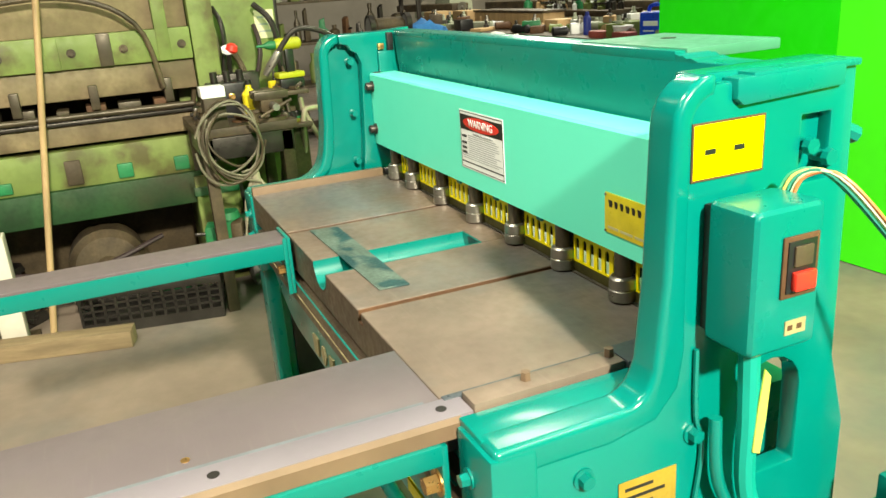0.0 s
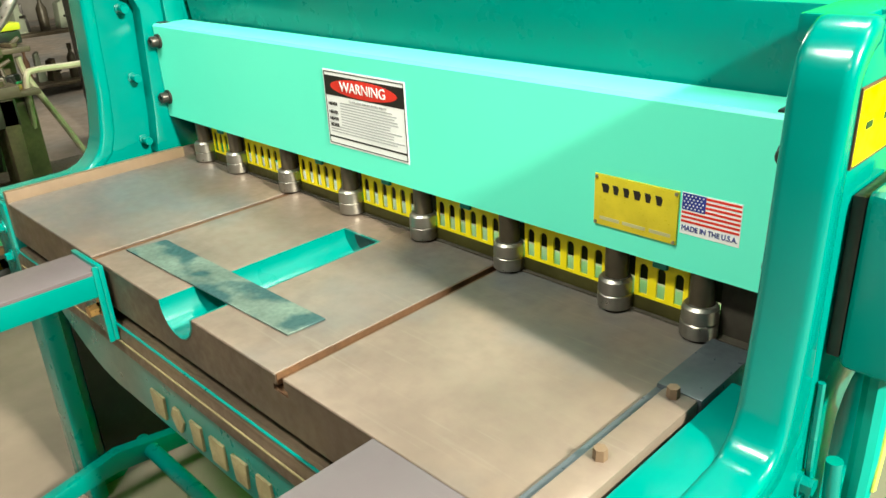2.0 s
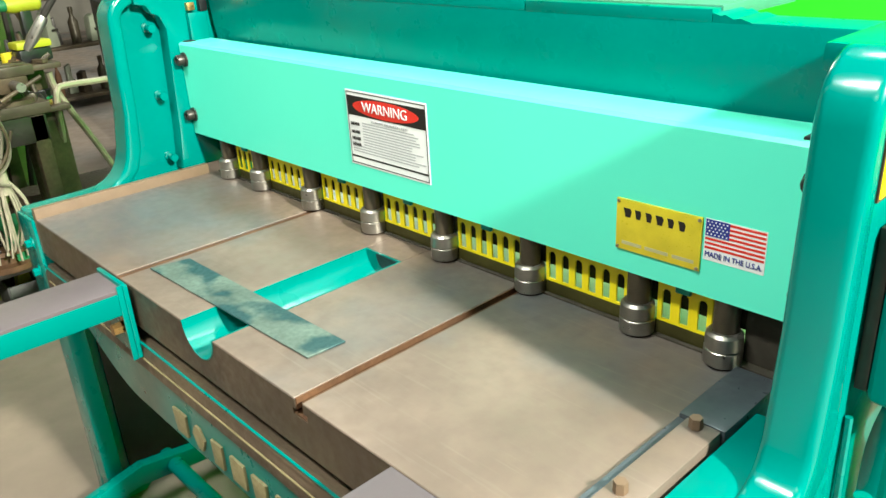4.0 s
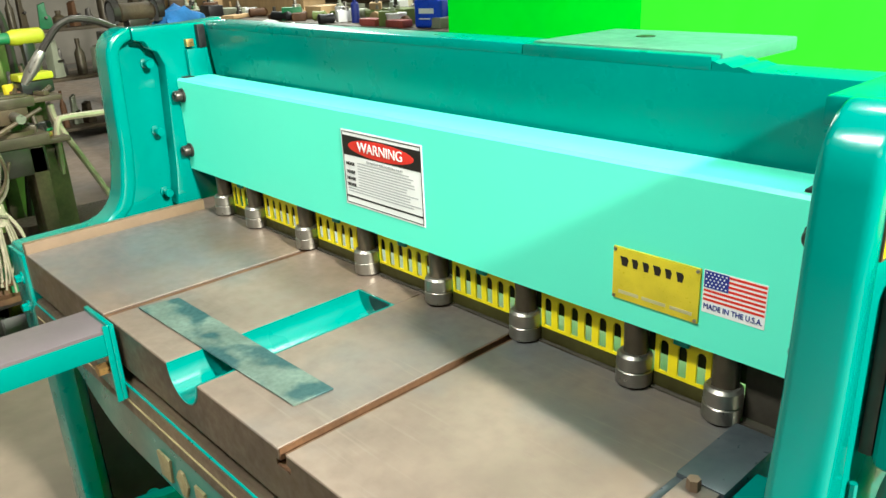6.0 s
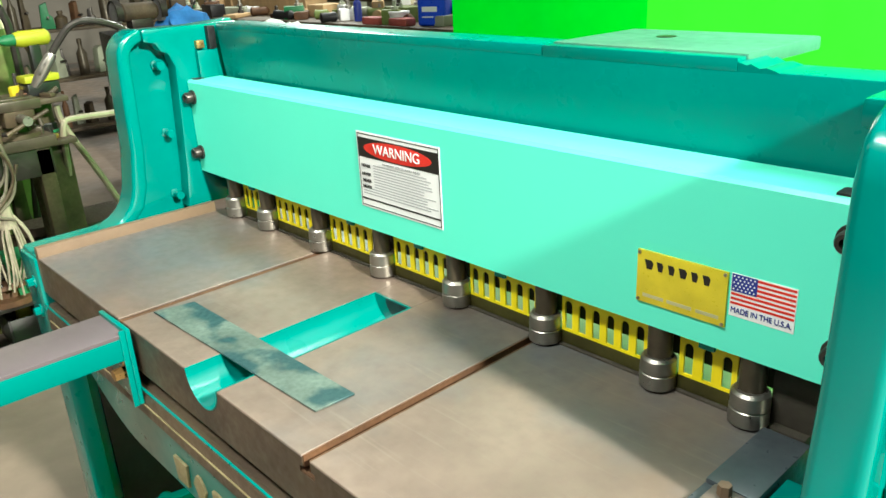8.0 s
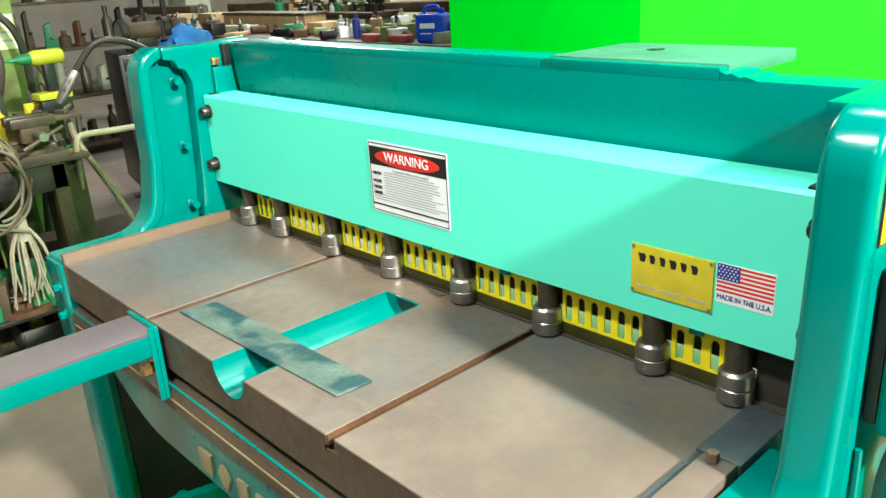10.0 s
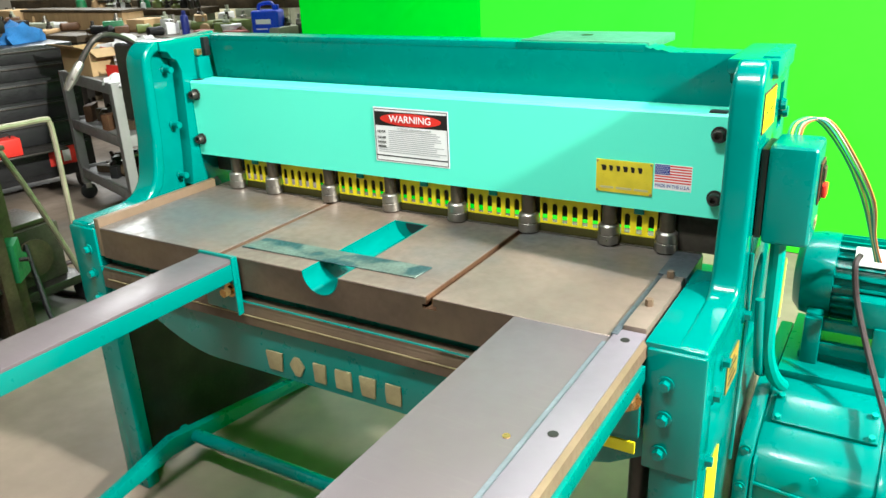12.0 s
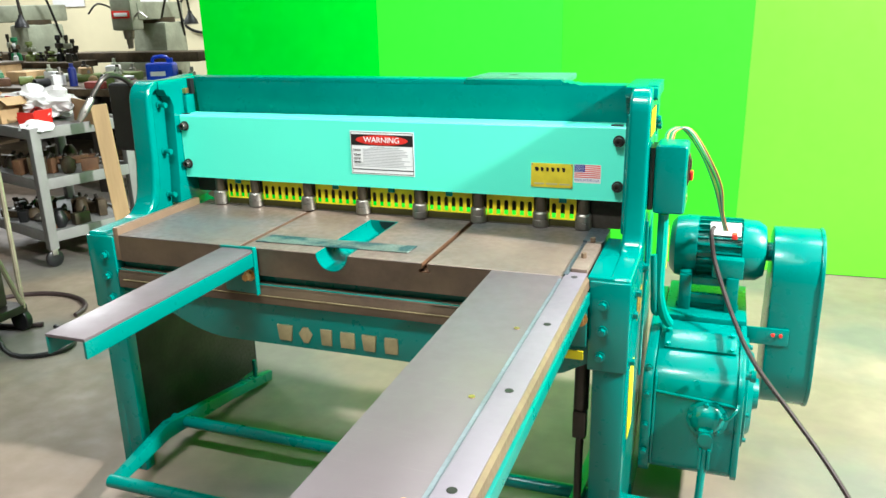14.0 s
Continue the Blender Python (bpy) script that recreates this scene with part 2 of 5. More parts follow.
def tube(bm, points, r, n=8, smooth=6, closed=False):
    pts = glide(points, smooth) if smooth else [Vector(p) for p in points]
    rings, up = [], Vector((0.13, 0.31, 0.94)).normalized()
    for i, p in enumerate(pts):
        d = (pts[min(i + 1, len(pts) - 1)] - pts[max(i - 1, 0)]).normalized()
        u = (up - d * up.dot(d))
        u = u.normalized() if u.length > 1e-4 else d.orthogonal().normalized()
        v = d.cross(u)
        up = u
        rings.append([bm.verts.new(p + (u * math.cos(2 * math.pi * k / n) + v * math.sin(2 * math.pi * k / n)) * r) for k in range(n)])
    for a, b in zip(rings, rings[1:]):
        for k in range(n):
            bm.faces.new((a[k], a[(k + 1) % n], b[(k + 1) % n], b[k]))
    bm.faces.new(rings[0][::-1])
    bm.faces.new(rings[-1])
    return bm


def hexhead(bm, p, d, r=0.011, h=0.008, washer=True):
    """A hexagon bolt head with its washer, standing on p and pointing along d."""
    p, d = Vector(p), Vector(d).normalized()
    if washer:
        cyl(bm, p, p + d * 0.003, r * 1.45, n=16)
    cyl(bm, p, p + d * (h + 0.003), r, r * 0.93, n=6)
    return bm


def words(name, text, size, m, mat, parent, squash=1.0, depth=0.0004):
    """Lettering in the built-in font as a flat mesh."""
    cu = bpy.data.curves.new(name, "FONT")
    cu.body, cu.size, cu.extrude, cu.align_x, cu.align_y = text, size, depth, "CENTER", "CENTER"
    tmp = new("tmp_words", cu)
    me = bpy.data.meshes.new_from_object(tmp.evaluated_get(bpy.context.evaluated_depsgraph_get()))
    bpy.data.objects.remove(tmp)
    me.materials.append(mat)
    me.transform(m @ Matrix.Diagonal((squash, 1, 1, 1)))
    ob = new(name, me)
    ob.parent = parent
    return ob


# ---- the setting ----
flo = bx(-12, 9, -9, 11, -0.12, 0)
solid("floor", flo, FLOOR, "dusty tan and grey concrete shop floor", "floor", "structure")
solid("ceiling", bx(-12, 9, -9, 11, 4.0, 4.15), CEIL, "unseen grey ceiling, dark to cut bounced light", "ceiling", "structure")
solid("wall_north", bx(-12, 9, 7.5, 7.7, 0, 4), CREAM, "cream painted block wall", "wall", "structure")
solid("wall_south", bx(-12, 9, -9.2, -9, 0, 4), DIM, "brown wall mostly out of view, dark to cut bounced light", "wall", "structure")
solid("wall_west", bx(-12.2, -12, -9, 7.5, 0, 4), DIM, "brown wall mostly out of view, dark to cut bounced light", "wall", "structure")
solid("wall_east", bx(9, 9.2, -9, 7.5, 0, 4), DIM, "brown wall mostly out of view, dark to cut bounced light", "wall", "structure")

screen = thing("backdrop_screen", "bright green painted backdrop of upright panels standing on the floor", "backdrop", (0, 2.3, 0), kind="structure")
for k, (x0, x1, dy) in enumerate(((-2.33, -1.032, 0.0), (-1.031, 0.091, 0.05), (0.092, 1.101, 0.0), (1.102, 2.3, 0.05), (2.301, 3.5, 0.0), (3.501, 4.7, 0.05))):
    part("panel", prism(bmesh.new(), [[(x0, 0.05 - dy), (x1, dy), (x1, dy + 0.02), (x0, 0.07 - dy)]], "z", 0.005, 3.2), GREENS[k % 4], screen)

# ---- the power shear ----
shear = thing("power_shear", "teal painted cast iron power shear with worn steel table", "machine")
OUT, INN = 0.82, 0.75


def side_frame(s):
    """One cast side of the machine: a plate with a front rib, pads, a shoulder towards the table and its front block."""
    rear = 0.36 if s < 0 else 0.20  # the far side reaches further back
    outline = [(-0.405, 0.0), (-0.30, 0.0)] + arc(-0.16, 0.0, 0.10, 180, 0, 8)[1:-1] + [(-0.06, 0.0), (rear, 0.0), (rear, 0.70), (0.165, 0.82), (0.155, 1.262 if s < 0 else 1.250)]
    f = 0.006 if s > 0 else 0.0  # the drive side's front edge stands a little further back
    foot = (-0.255, 0.92, 0.098) if s < 0 else (-0.218, 0.882, 0.060)  # the fillet above the shoulder is tighter on the drive side
    outline += arc(-0.085 + f, 1.197, 0.050, 90, 180, 5) + [(-0.142 + f, 1.0), (foot[0] + foot[2] + 0.003 + f, foot[1])] + arc(foot[0] + f, foot[1], foot[2], 0, -90, 6)[1:] + [(-0.395, 0.822)]
    holes = [[(0.065, 1.10), (0.115, 1.10), (0.115, 1.19), (0.065, 1.19)]]
    holes.append(arc(0.045, 0.79, 0.055, 0, 180, 8) + [(-0.01, 0.66), (0.10, 0.66)])
    a, b = sorted((s * 0.785, s * OUT))
    fr = part("side_frame", prism(bmesh.new(), [outline, *holes], "x", a, b, 0.006, 2), CASTPAINT, shear, "cast teal side frame with glossy thick paint")
    rib = bmesh.new()
    line = arc(-0.085 + f, 1.197, 0.063, 90, 180, 5) + [(-0.156 + f, 1.0), (foot[0] + foot[2] - 0.011 + f, foot[1])] + arc(foot[0] + f, foot[1], foot[2] - 0.014, 0, -90, 6)[1:] + [(-0.405, 0.834)]
    inner = arc(-0.085 + f, 1.197, 0.034, 90, 180, 5) + [(-0.126 + f, 1.0), (-0.134 + f, 0.915), (-0.150 + f, 0.865), (-0.19 + f, 0.825), (-0.26 + f, 0.80), (-0.405, 0.80)]
    if s > 0:
        inner = arc(-0.085 + f, 1.197, 0.034, 90, 180, 5) + [(-0.120 + f, 1.0), (-0.118 + f, 0.90), (-0.128 + f, 0.845), (-0.165 + f, 0.805), (-0.24 + f, 0.790), (-0.405, 0.790)]
    a, b = sorted((s * (INN - 0.004 if s < 0 else 0.766), s * (OUT + 0.001)))
    prism(rib, [line + inner[::-1]], "x", a, b, 0.012, 4)
    part("front_rib", rib, CASTPAINT, fr)
    pad = bmesh.new()
    a, b = sorted((s * (INN - 0.004), s * 0.80))
    prism(pad, [[(-0.085, 1.257), (0.148, 1.257), (0.148, 0.84), (-0.045, 0.84), (-0.035, 0.93), (-0.022, 1.17), (-0.034, 1.2), (-0.05, 1.207), (-0.06, 1.225), (-0.085, 1.23)]], "x", a, b, 0.006, 2)
    part("slide_pad", pad, CASTPAINT, fr)
    studs = ((-0.052, 1.175), (-0.054, 1.02), (-0.058, 0.872))
    for y, z in studs:
        st = bmesh.new()
        lathe(st, (s * 0.787, y, z), (s * 0.74, y, z), [(0, 0.011), (0.006, 0.011), (0.007, 0.007), (0.026, 0.007), (0.027, 0.010), (0.034, 0.009)], 12)
        part("stud", st, TEAL, fr)
    blk = bmesh.new()
    a, b = sorted((s * 0.722, s * 0.8225))
    box(blk, a, b, -0.412, -0.345, 0.588, 0.825, 0.006)
    block = part("front_block", blk, CASTPAINT, fr)
    for z, x in ((0.765, 0.757), (0.697, 0.757), (0.627, 0.753)):
        part("bolt", hexhead(bmesh.new(), (s * x, -0.412, z), (0, -1, 0), 0.010, 0.012), TEAL, fr)
    leg = bmesh.new()
    a, b = sorted((s * 0.735, s * 0.815))
    box(leg, a, b, -0.402, -0.36, 0.0, 0.60, 0.005)
    part("leg", leg, TEAL, fr)
    return fr


left_frame, right_frame = side_frame(-1), side_frame(1)
cap = bmesh.new()
prism(cap, [[(-0.057, 1.252), (0.125, 1.252), (0.125, 1.224), (-0.045, 1.217), (-0.057, 1.226)]], "x", 0.80, 0.830, 0.005)
part("raised_pad", cap, TEAL, right_frame)
top = bmesh.new()
box(top, 0.750, 0.828, -0.03, 0.154, 1.246, 1.256, 0.004)
part("top_cap", top, TEAL, right_frame)

# ram, upper beam and cover
ram_bm = bmesh.new()
prism(ram_bm, [[(0, 0.918), (0, 1.1265), (0.004, 1.1315), (0.078, 1.132), (0.078, 0.93), (0.05, 0.918)]], "x", -0.744, 0.748)
ram = part("ram", ram_bm, MINT, shear, "pale mint painted ram with decals")
beam = bmesh.new()
prism(beam, [[(0.082, 1.10), (0.092, 1.135), (0.087, 1.175), (0.083, 1.240), (0.155, 1.240), (0.155, 1.05), (0.11, 1.05)]], "x", -0.73, 0.748, 0.004, 2)
upper = part("upper_beam", beam, TEAL, shear, "teal upper crossbeam")
lip = bmesh.new()
box(lip, -0.73, 0.247, 0.0828, 0.15, 1.238, 1.254, 0.003, 2)
box(lip, 0.2475, 0.545, 0.0830, 0.105, 1.237, 1.2535, 0.002, 2)
prism(lip, [[(0.5455, 1.236), (0.5455, 1.249), (0.556, 1.2455), (0.561, 1.2475), (0.572, 1.2425), (0.580, 1.2440), (0.592, 1.2408), (0.602, 1.236)]], "y", 0.0835, 0.15)
part("beam_lip", lip, TEAL, upper, "chipped lip along the top of the beam")
cover = bmesh.new()
prism(cover, [[(0.248, 0.1055), (0.547, 0.1055), (0.549, 0.302), (0.260, 0.292)]], "z", 1.2375, 1.2560, 0.004, 2)
cov = part("top_cover", cover, PALECOVER, shear, "dusty pale teal sheet cover on the beam")
part("cover_hole", cyl(bmesh.new(), (0.367, 0.215, 1.2556), (0.367, 0.215, 1.2568), 0.014, n=16), BLACK, cov)
ram.location.z, upper.location.z, cov.location.z = 0.006, 0.003, 0.003
for x, z in ((-0.727, 1.094), (-0.729, 0.965), (0.727, 1.092), (0.728, 0.962)):
    b = bmesh.new()
    lathe(b, (x, 0.0, z), (x, -0.03, z), [(0, 0.0165), (0.004, 0.0165), (0.0045, 0.0125), (0.018, 0.0125), (0.021, 0.0105), (0.021, 0.006), (0.012, 0.0055)], 16)
    part("socket_screw", b, DARKSTEEL, ram)
pin = bmesh.new()
box(pin, -0.748, -0.732, 0.03, 0.075, 1.13, 1.20, 0.003)
part("gib_block", pin, TEAL, shear)
part("gib_gap", bx(-0.749, -0.731, 0.062, 0.08, 1.20, 1.252, 0.001), BLACK, shear)
part("gib_shim", bx(-0.748, -0.733, 0.032, 0.05, 1.205, 1.222, 0.001), BRASS, shear)
part("stop_screw", bx(-0.745, -0.722, 0.01, 0.035, 1.13, 1.140, 0.003), BLACK, shear)
part("stop_screw", bx(0.70, 0.735, 0.01, 0.035, 1.13, 1.141, 0.003), BLACK, shear)

# warning decal, nameplate and flag decal on the ram
F = Matrix.Rotation(radians(90), 4, "X")


def face(x, z, y=-0.0024):
    return Matrix.Translation((x, y, z)) @ F


decal = part("warning_decal", bx(-0.106, 0.109, -0.0008, 0.001, 0.960, 1.097), WHITE, ram, "white warning decal with black and red header")
for a in ((-0.1035, 0.1065, 1.0925, 1.0940), (-0.1035, 0.1065, 0.9630, 0.9645), (-0.1035, -0.1020, 0.963, 1.094), (0.1050, 0.1065, 0.963, 1.094), (-0.103, 0.106, 0.9745, 0.9775)):
    part("decal_line", bx(a[0], a[1], -0.0012, 0, a[2], a[3]), INK, decal)
part("decal_header", bx(-0.102, 0.105, -0.0012, 0, 1.052, 1.087), INK, decal)
oval = bmesh.new()
prism(oval, [[(0.0015 + 0.088 * math.cos(radians(i * 12)), 1.0695 + 0.0155 * math.sin(radians(i * 12))) for i in range(30)]], "y", -0.0016, 0)
part("decal_oval", oval, RED, decal)
words("decal_word", "WARNING", 0.0245, face(0.0015, 1.0695, -0.0022), WHITE, decal, 1.02)
words("decal_subline", "TO PREVENT SERIOUS BODILY INJURY", 0.0058, face(0.012, 1.0462, -0.0016), GREYINK, decal)
for z in (1.0365, 1.0215, 1.0095, 0.9985):
    words("decal_word", "NEVER", 0.0085, face(-0.084, z, -0.0016), INK, decal)
rng = random.Random(3)
for i in range(12):
    z = 1.040 - i * 0.0049
    part("decal_line", bx(-0.064 if i < 9 else -0.096, -0.064 + rng.uniform(0.13, 0.165), -0.0012, 0, z - 0.0009, z + 0.0009), GREYINK, decal)

plate = part("nameplate", bx(0.477, 0.600, -0.003, 0.001, 0.950, 1.021, 0.001), OLIVE, ram, "brass coloured maker's plate with dark shapes")
for i, w in enumerate((0.013, 0.010, 0.010, 0.012, 0.010, 0.011)):
    sh = bmesh.new()
    x = 0.494 + i * 0.0158
    prism(sh, [[(x - w * 0.2, 0.9975), (x + w * 0.35, 0.9975), (x + w * 0.5, 1.0055), (x + w * 0.3, 1.0095), (x - w * 0.45, 1.0095), (x - w * 0.3, 1.0035)]], "y", -0.0038, 0)
    part("dark_mark", sh, INK, plate)
for x0, x1 in ((0.487, 0.517), (0.522, 0.556), (0.562, 0.592)):
    part("pale_mark", bx(x0, x1, -0.0034, 0, 0.9585, 0.9630), material("worn_pale_print", (0.50, 0.46, 0.24), 0.5), plate)
for x in (0.4805, 0.5965):
    for z in (0.9535, 1.0175):
        part("rivet", cyl(bmesh.new(), (x, 0, z), (x, -0.005, z), 0.0028, 0.002, n=10), STEEL, plate)

flag = part("flag_decal", bx(0.603, 0.680, -0.0008, 0.001, 0.968, 1.022), WHITE, ram, "decal of a striped flag with a line of blue lettering")
for i in range(7):
    z = 1.0205 - i * 0.0057
    part("red_stripe", bx(0.6245 if i < 4 else 0.604, 0.679, -0.0012, 0, z - 0.0029, z), RED, flag)
part("blue_field", bx(0.604, 0.6345, -0.0014, 0, 1.0000, 1.0212), NAVY, flag)
for r in range(5):
    for c in range(6 - r % 2):
        x, z = 0.6068 + c * 0.0049 + (r % 2) * 0.0024, 1.0185 - r * 0.0039
        part("white_star", cyl(bmesh.new(), (x, -0.0013, z), (x, -0.0019, z), 0.0011, n=5), WHITE, flag)
words("flag_words", "MADE IN THE U.S.A.", 0.0100, face(0.6415, 0.9762, -0.0016), NAVY, flag, 0.82)

# table: three bed plates with slots between, trough, rails
TOP = 0.83
trough_c, trough_r = 0.018, 0.049
SKIN = TOP - 0.004
bed = bmesh.new()
prof = [(-0.703, 0.748), (0.656, 0.748), (0.656, SKIN), (0.299, SKIN), (0.299, 0.813), (0.306, 0.813), (0.306, 0.803), (0.274, 0.803), (0.274, 0.813), (0.281, 0.813), (0.281, SKIN), (trough_c + trough_r, SKIN)]
prof += arc(trough_c, TOP, trough_r, -6, -174, 12) + [(trough_c - trough_r, SKIN), (-0.263, SKIN), (-0.263, 0.822), (-0.281, 0.822), (-0.281, SKIN), (-0.703, SKIN)]
prism(bed, [prof], "y", -0.405, 0.02)
# darker brown than the top plates: the front face's shade is in the colour
bed_body = part("bed_body", bed, BEDEDGE, shear, "brown cast bed with a grooved front edge, darkened for shade")
for x0, x1 in ((-0.703, -0.281), (-0.263, trough_c - trough_r), (trough_c + trough_r, 0.281), (0.299, 0.656)):
    part("bed_plate", bx(x0, x1, -0.4055, 0.0205, SKIN, TOP, 0.0012, 1), BED, bed_body, "worn brown-grey ground steel top")
part("trough_plug", prism(bmesh.new(), [[(trough_c + trough_r, TOP), *arc(trough_c, TOP, trough_r, 0, -180, 12)[1:-1], (trough_c - trough_r, TOP)]], "y", -0.043, 0.0195), BED, bed_body)
tr = bmesh.new()
ring = arc(trough_c, TOP + 0.0003, trough_r - 0.0004, 0, -180, 14)
ring2 = arc(trough_c, TOP + 0.0003, trough_r - 0.002, 0, -180, 14)
prism(tr, [ring + ring2[::-1]], "y", -0.4062, -0.044)
part("trough", tr, TEAL, shear, "bright teal painted half-round trough")
part("trough_end", prism(bmesh.new(), [arc(trough_c, TOP, trough_r - 0.003, 0, -180, 12)], "y", -0.047, -0.044), TEAL, shear)
# black half-disc painted for the shadow in the trough's rear corner
part("trough_drain", prism(bmesh.new(), [arc(trough_c + 0.012, TOP - 0.002, 0.027, 0, -180, 12)], "y", -0.049, -0.0465), BLACK, shear)
for x0, x1, z0, z1 in ((-0.2805, -0.2635, 0.8222, 0.8262), (0.2745, 0.3055, 0.8032, 0.8050), (0.2812, 0.2836, 0.8132, 0.8292), (0.2964, 0.2988, 0.8132, 0.8292)):
    part("slot_lining", bx(x0, x1, -0.404, 0.02, z0, z1), RUST, bed_body, "rusty lining of the groove in the bed")
part("rail_lip", bx(-0.715, 0.71, -0.4145, -0.4105, 0.7225, 0.7260, 0.001), TEAL, shear)
# thin pale strip: the rail's chamfer highlight put into colour
part("rail_scale", bx(-0.70, 0.70, -0.4145, -0.4115, 0.6890, 0.6915), TAN, shear, "pale line for the edge highlight along the rail")
part("lower_blade", bx(-0.70, 0.70, 0.021, 0.06, 0.77, 0.832, 0.001), OILY, shear)
part("side_rail", bx(-0.722, -0.7035, -0.405, 0.0, 0.75, 0.852, 0.002), SIDERAIL, shear, "brown steel side rail")
gauge = part("side_gauge", bx(0.669, 0.711, -0.378, -0.13, 0.75, 0.842, 0.003), BED, shear, "brown steel squaring gauge bar")
BLUEGREY = material("blue_grey_gauge_steel", (0.075, 0.090, 0.102), 0.38, 0.3, 0.2, 9)
part("gauge_strip", bx(0.6565, 0.6685, -0.404, -0.1285, 0.75, 0.8355, 0.001), BLUEGREY, shear, "narrow blue-grey steel strip beside the gauge")
# the right frame's shade on this rear block is put into its blue-grey
part("side_gauge", bx(0.6565, 0.714, -0.128, 0.005, 0.75, 0.841, 0.003), BLUEGREY, shear, "steel gauge block, blue-grey for the frame's shade")
for y in (-0.284, -0.142):
    part("bolt", hexhead(bmesh.new(), (0.686, y, 0.842), (0, 0, 1), 0.008, 0.010, False), SIDERAIL, gauge)
for x0, x1 in ((0.7165, 0.784), (-0.784, -0.7235)):
    part("side_ledge", bx(x0, x1, -0.405, -0.06, 0.70, 0.8335 if x0 > 0 else 0.829, 0.003), CASTPAINT, shear)
part("gap_strip", bx(-0.715, 0.70, -0.380, -0.30, 0.722, 0.748), TEAL, shear)
rail = bmesh.new()
prism(rail, [[(-0.412, 0.664), (-0.412, 0.706), (-0.402, 0.722), (-0.34, 0.722), (-0.34, 0.664)]], "x", -0.72, 0.72, 0.003)
part("front_rail", rail, BEDEDGE, shear, "brown oiled steel front rail")
low = bmesh.new()
prism(low, [[(-0.73, 0.664), (-0.73, 0.645), (-0.62, 0.625)] + [(-0.62 + 0.27 * i / 8, 0.53 + 0.095 * (1 - math.sin(radians(90 * i / 8)))) for i in range(1, 9)] + [(0.55, 0.53), (0.66, 0.56), (0.73, 0.60), (0.73, 0.664)]], "y", -0.392, -0.345, 0.005)
lower = part("lower_beam", low, TEAL, shear, "teal lower crossbeam with worn raised shapes")
# worn raised maker's shapes, kept as plain blocks
for i, (w, k) in enumerate(((0.050, 0.8), (0.044, 0.35), (0.036, 0.9), (0.046, 0.95), (0.044, 0.8), (0.042, 0.9))):
    x = -0.155 + i * 0.067
    mk = bmesh.new()
    prism(mk, [[(x - w / 2 * k, 0.550), (x + w / 2 * k, 0.550), (x + w / 2, 0.577 if i % 2 else 0.598), (x + w / 2 * (1 if i % 2 == 0 else k), 0.598), (x - w / 2 * (1 if i % 2 == 0 else k), 0.598), (x - w / 2, 0.577 if i % 2 else 0.590)]], "y", -0.397, -0.391, 0.002, 2)
    part("raised_mark", mk, TAN, lower)
# added dark sheet: stands in for the shade inside the far frame
part("inner_panel", bx(-0.7835, -0.778, -0.33, 0.345, 0.03, 0.66, 0.002), DARKSTEEL, left_frame, "added near-black panel standing in for shade under the table")
part("rear_beam", bx(-0.76, 0.76, 0.08, 0.16, 0.58, 0.76, 0.006), TEAL, shear)

# hold-downs and finger guards
HX = (-0.623, -0.483, -0.281, -0.081, 0.116, 0.309, 0.504, 0.632)
for x in HX:
    h = bmesh.new()
    lathe(h, (x, 0.016, 0.8325), (x, 0.016, 1.0), [(0, 0.0225), (0.002, 0.0245), (0.021, 0.0245), (0.0225, 0.0228), (0.0245, 0.0245), (0.042, 0.0235), (0.046, 0.020)], 24)
    hd = part("hold_down", h, STEEL, shear, "turned steel hold-down foot on a dark stem")
    st = cyl(bmesh.new(), (x, 0.018, 0.876), (x, 0.018, 0.93), 0.0165, n=18)
    part("stem", st, STEM, hd)
for a, b in zip(HX, HX[1:]):
    x0, x1 = a + 0.024, b - 0.024
    n = max(3, round((x1 - x0) / 0.0255))
    w = (x1 - x0) / n
    slots = [[(x0 + (i + 0.5) * w - 0.0064, 0.857), (x0 + (i + 0.5) * w + 0.0064, 0.857)] + arc(x0 + (i + 0.5) * w, 0.896, 0.0064, 0, 180, 6) for i in range(n)]
    fg = part("finger_guard", prism(bmesh.new(), [[(x0, 0.853), (x1, 0.853), (x1, 0.936), (x0, 0.936)], *slots], "y", 0.026, 0.029), YELLOW, shear, "yellow slotted finger guard")
    if x1 - x0 < 0.12 or (a < 0.2 and a > -0.3):
        part("clip", bx((x0 + x1) / 2 - 0.011, (x0 + x1) / 2 + 0.011, 0.019, 0.0255, 0.905, 0.920, 0.002), DEEP, fg)
# added unseen sheet, pale so that the guard slots look bright
part("rear_table", bx(-0.745, 0.64, 0.063, 0.17, 0.785, 0.797, 0.002), material("pale_slot_backing", (0.34, 0.33, 0.27), 0.5, 0.1, 0.12, 4), shear, "added pale sheet behind the blades that brightens the guard slots")
part("guard_base", bx(-0.60, 0.62, 0.0262, 0.0312, 0.8325, 0.8525, 0.001), OLIVEDARK, shear)
# added dark sheet so the gap past the last hold-down reads shaded
part("end_shield", bx(0.650, 0.742, 0.034, 0.039, 0.8325, 0.925, 0.001), OILY, shear)
part("upper_blade", bx(-0.74, 0.74, 0.055, 0.077, 0.864, 0.96, 0.001), OILY, shear)

# support arm
arm = bmesh.new()
box(arm, -0.322, -0.216, -1.06, -0.421, 0.822, 0.829, 0.001)
sup = part("support_arm", arm, ARM, shear, "teal channel support arm with a bare steel top")
for x0, x1 in ((-0.322, -0.316), (-0.222, -0.2155)):
    part("arm_side", bx(x0, x1, -1.06, -0.421, 0.783, 0.8225, 0.001), TEAL, sup)
fl = bmesh.new()
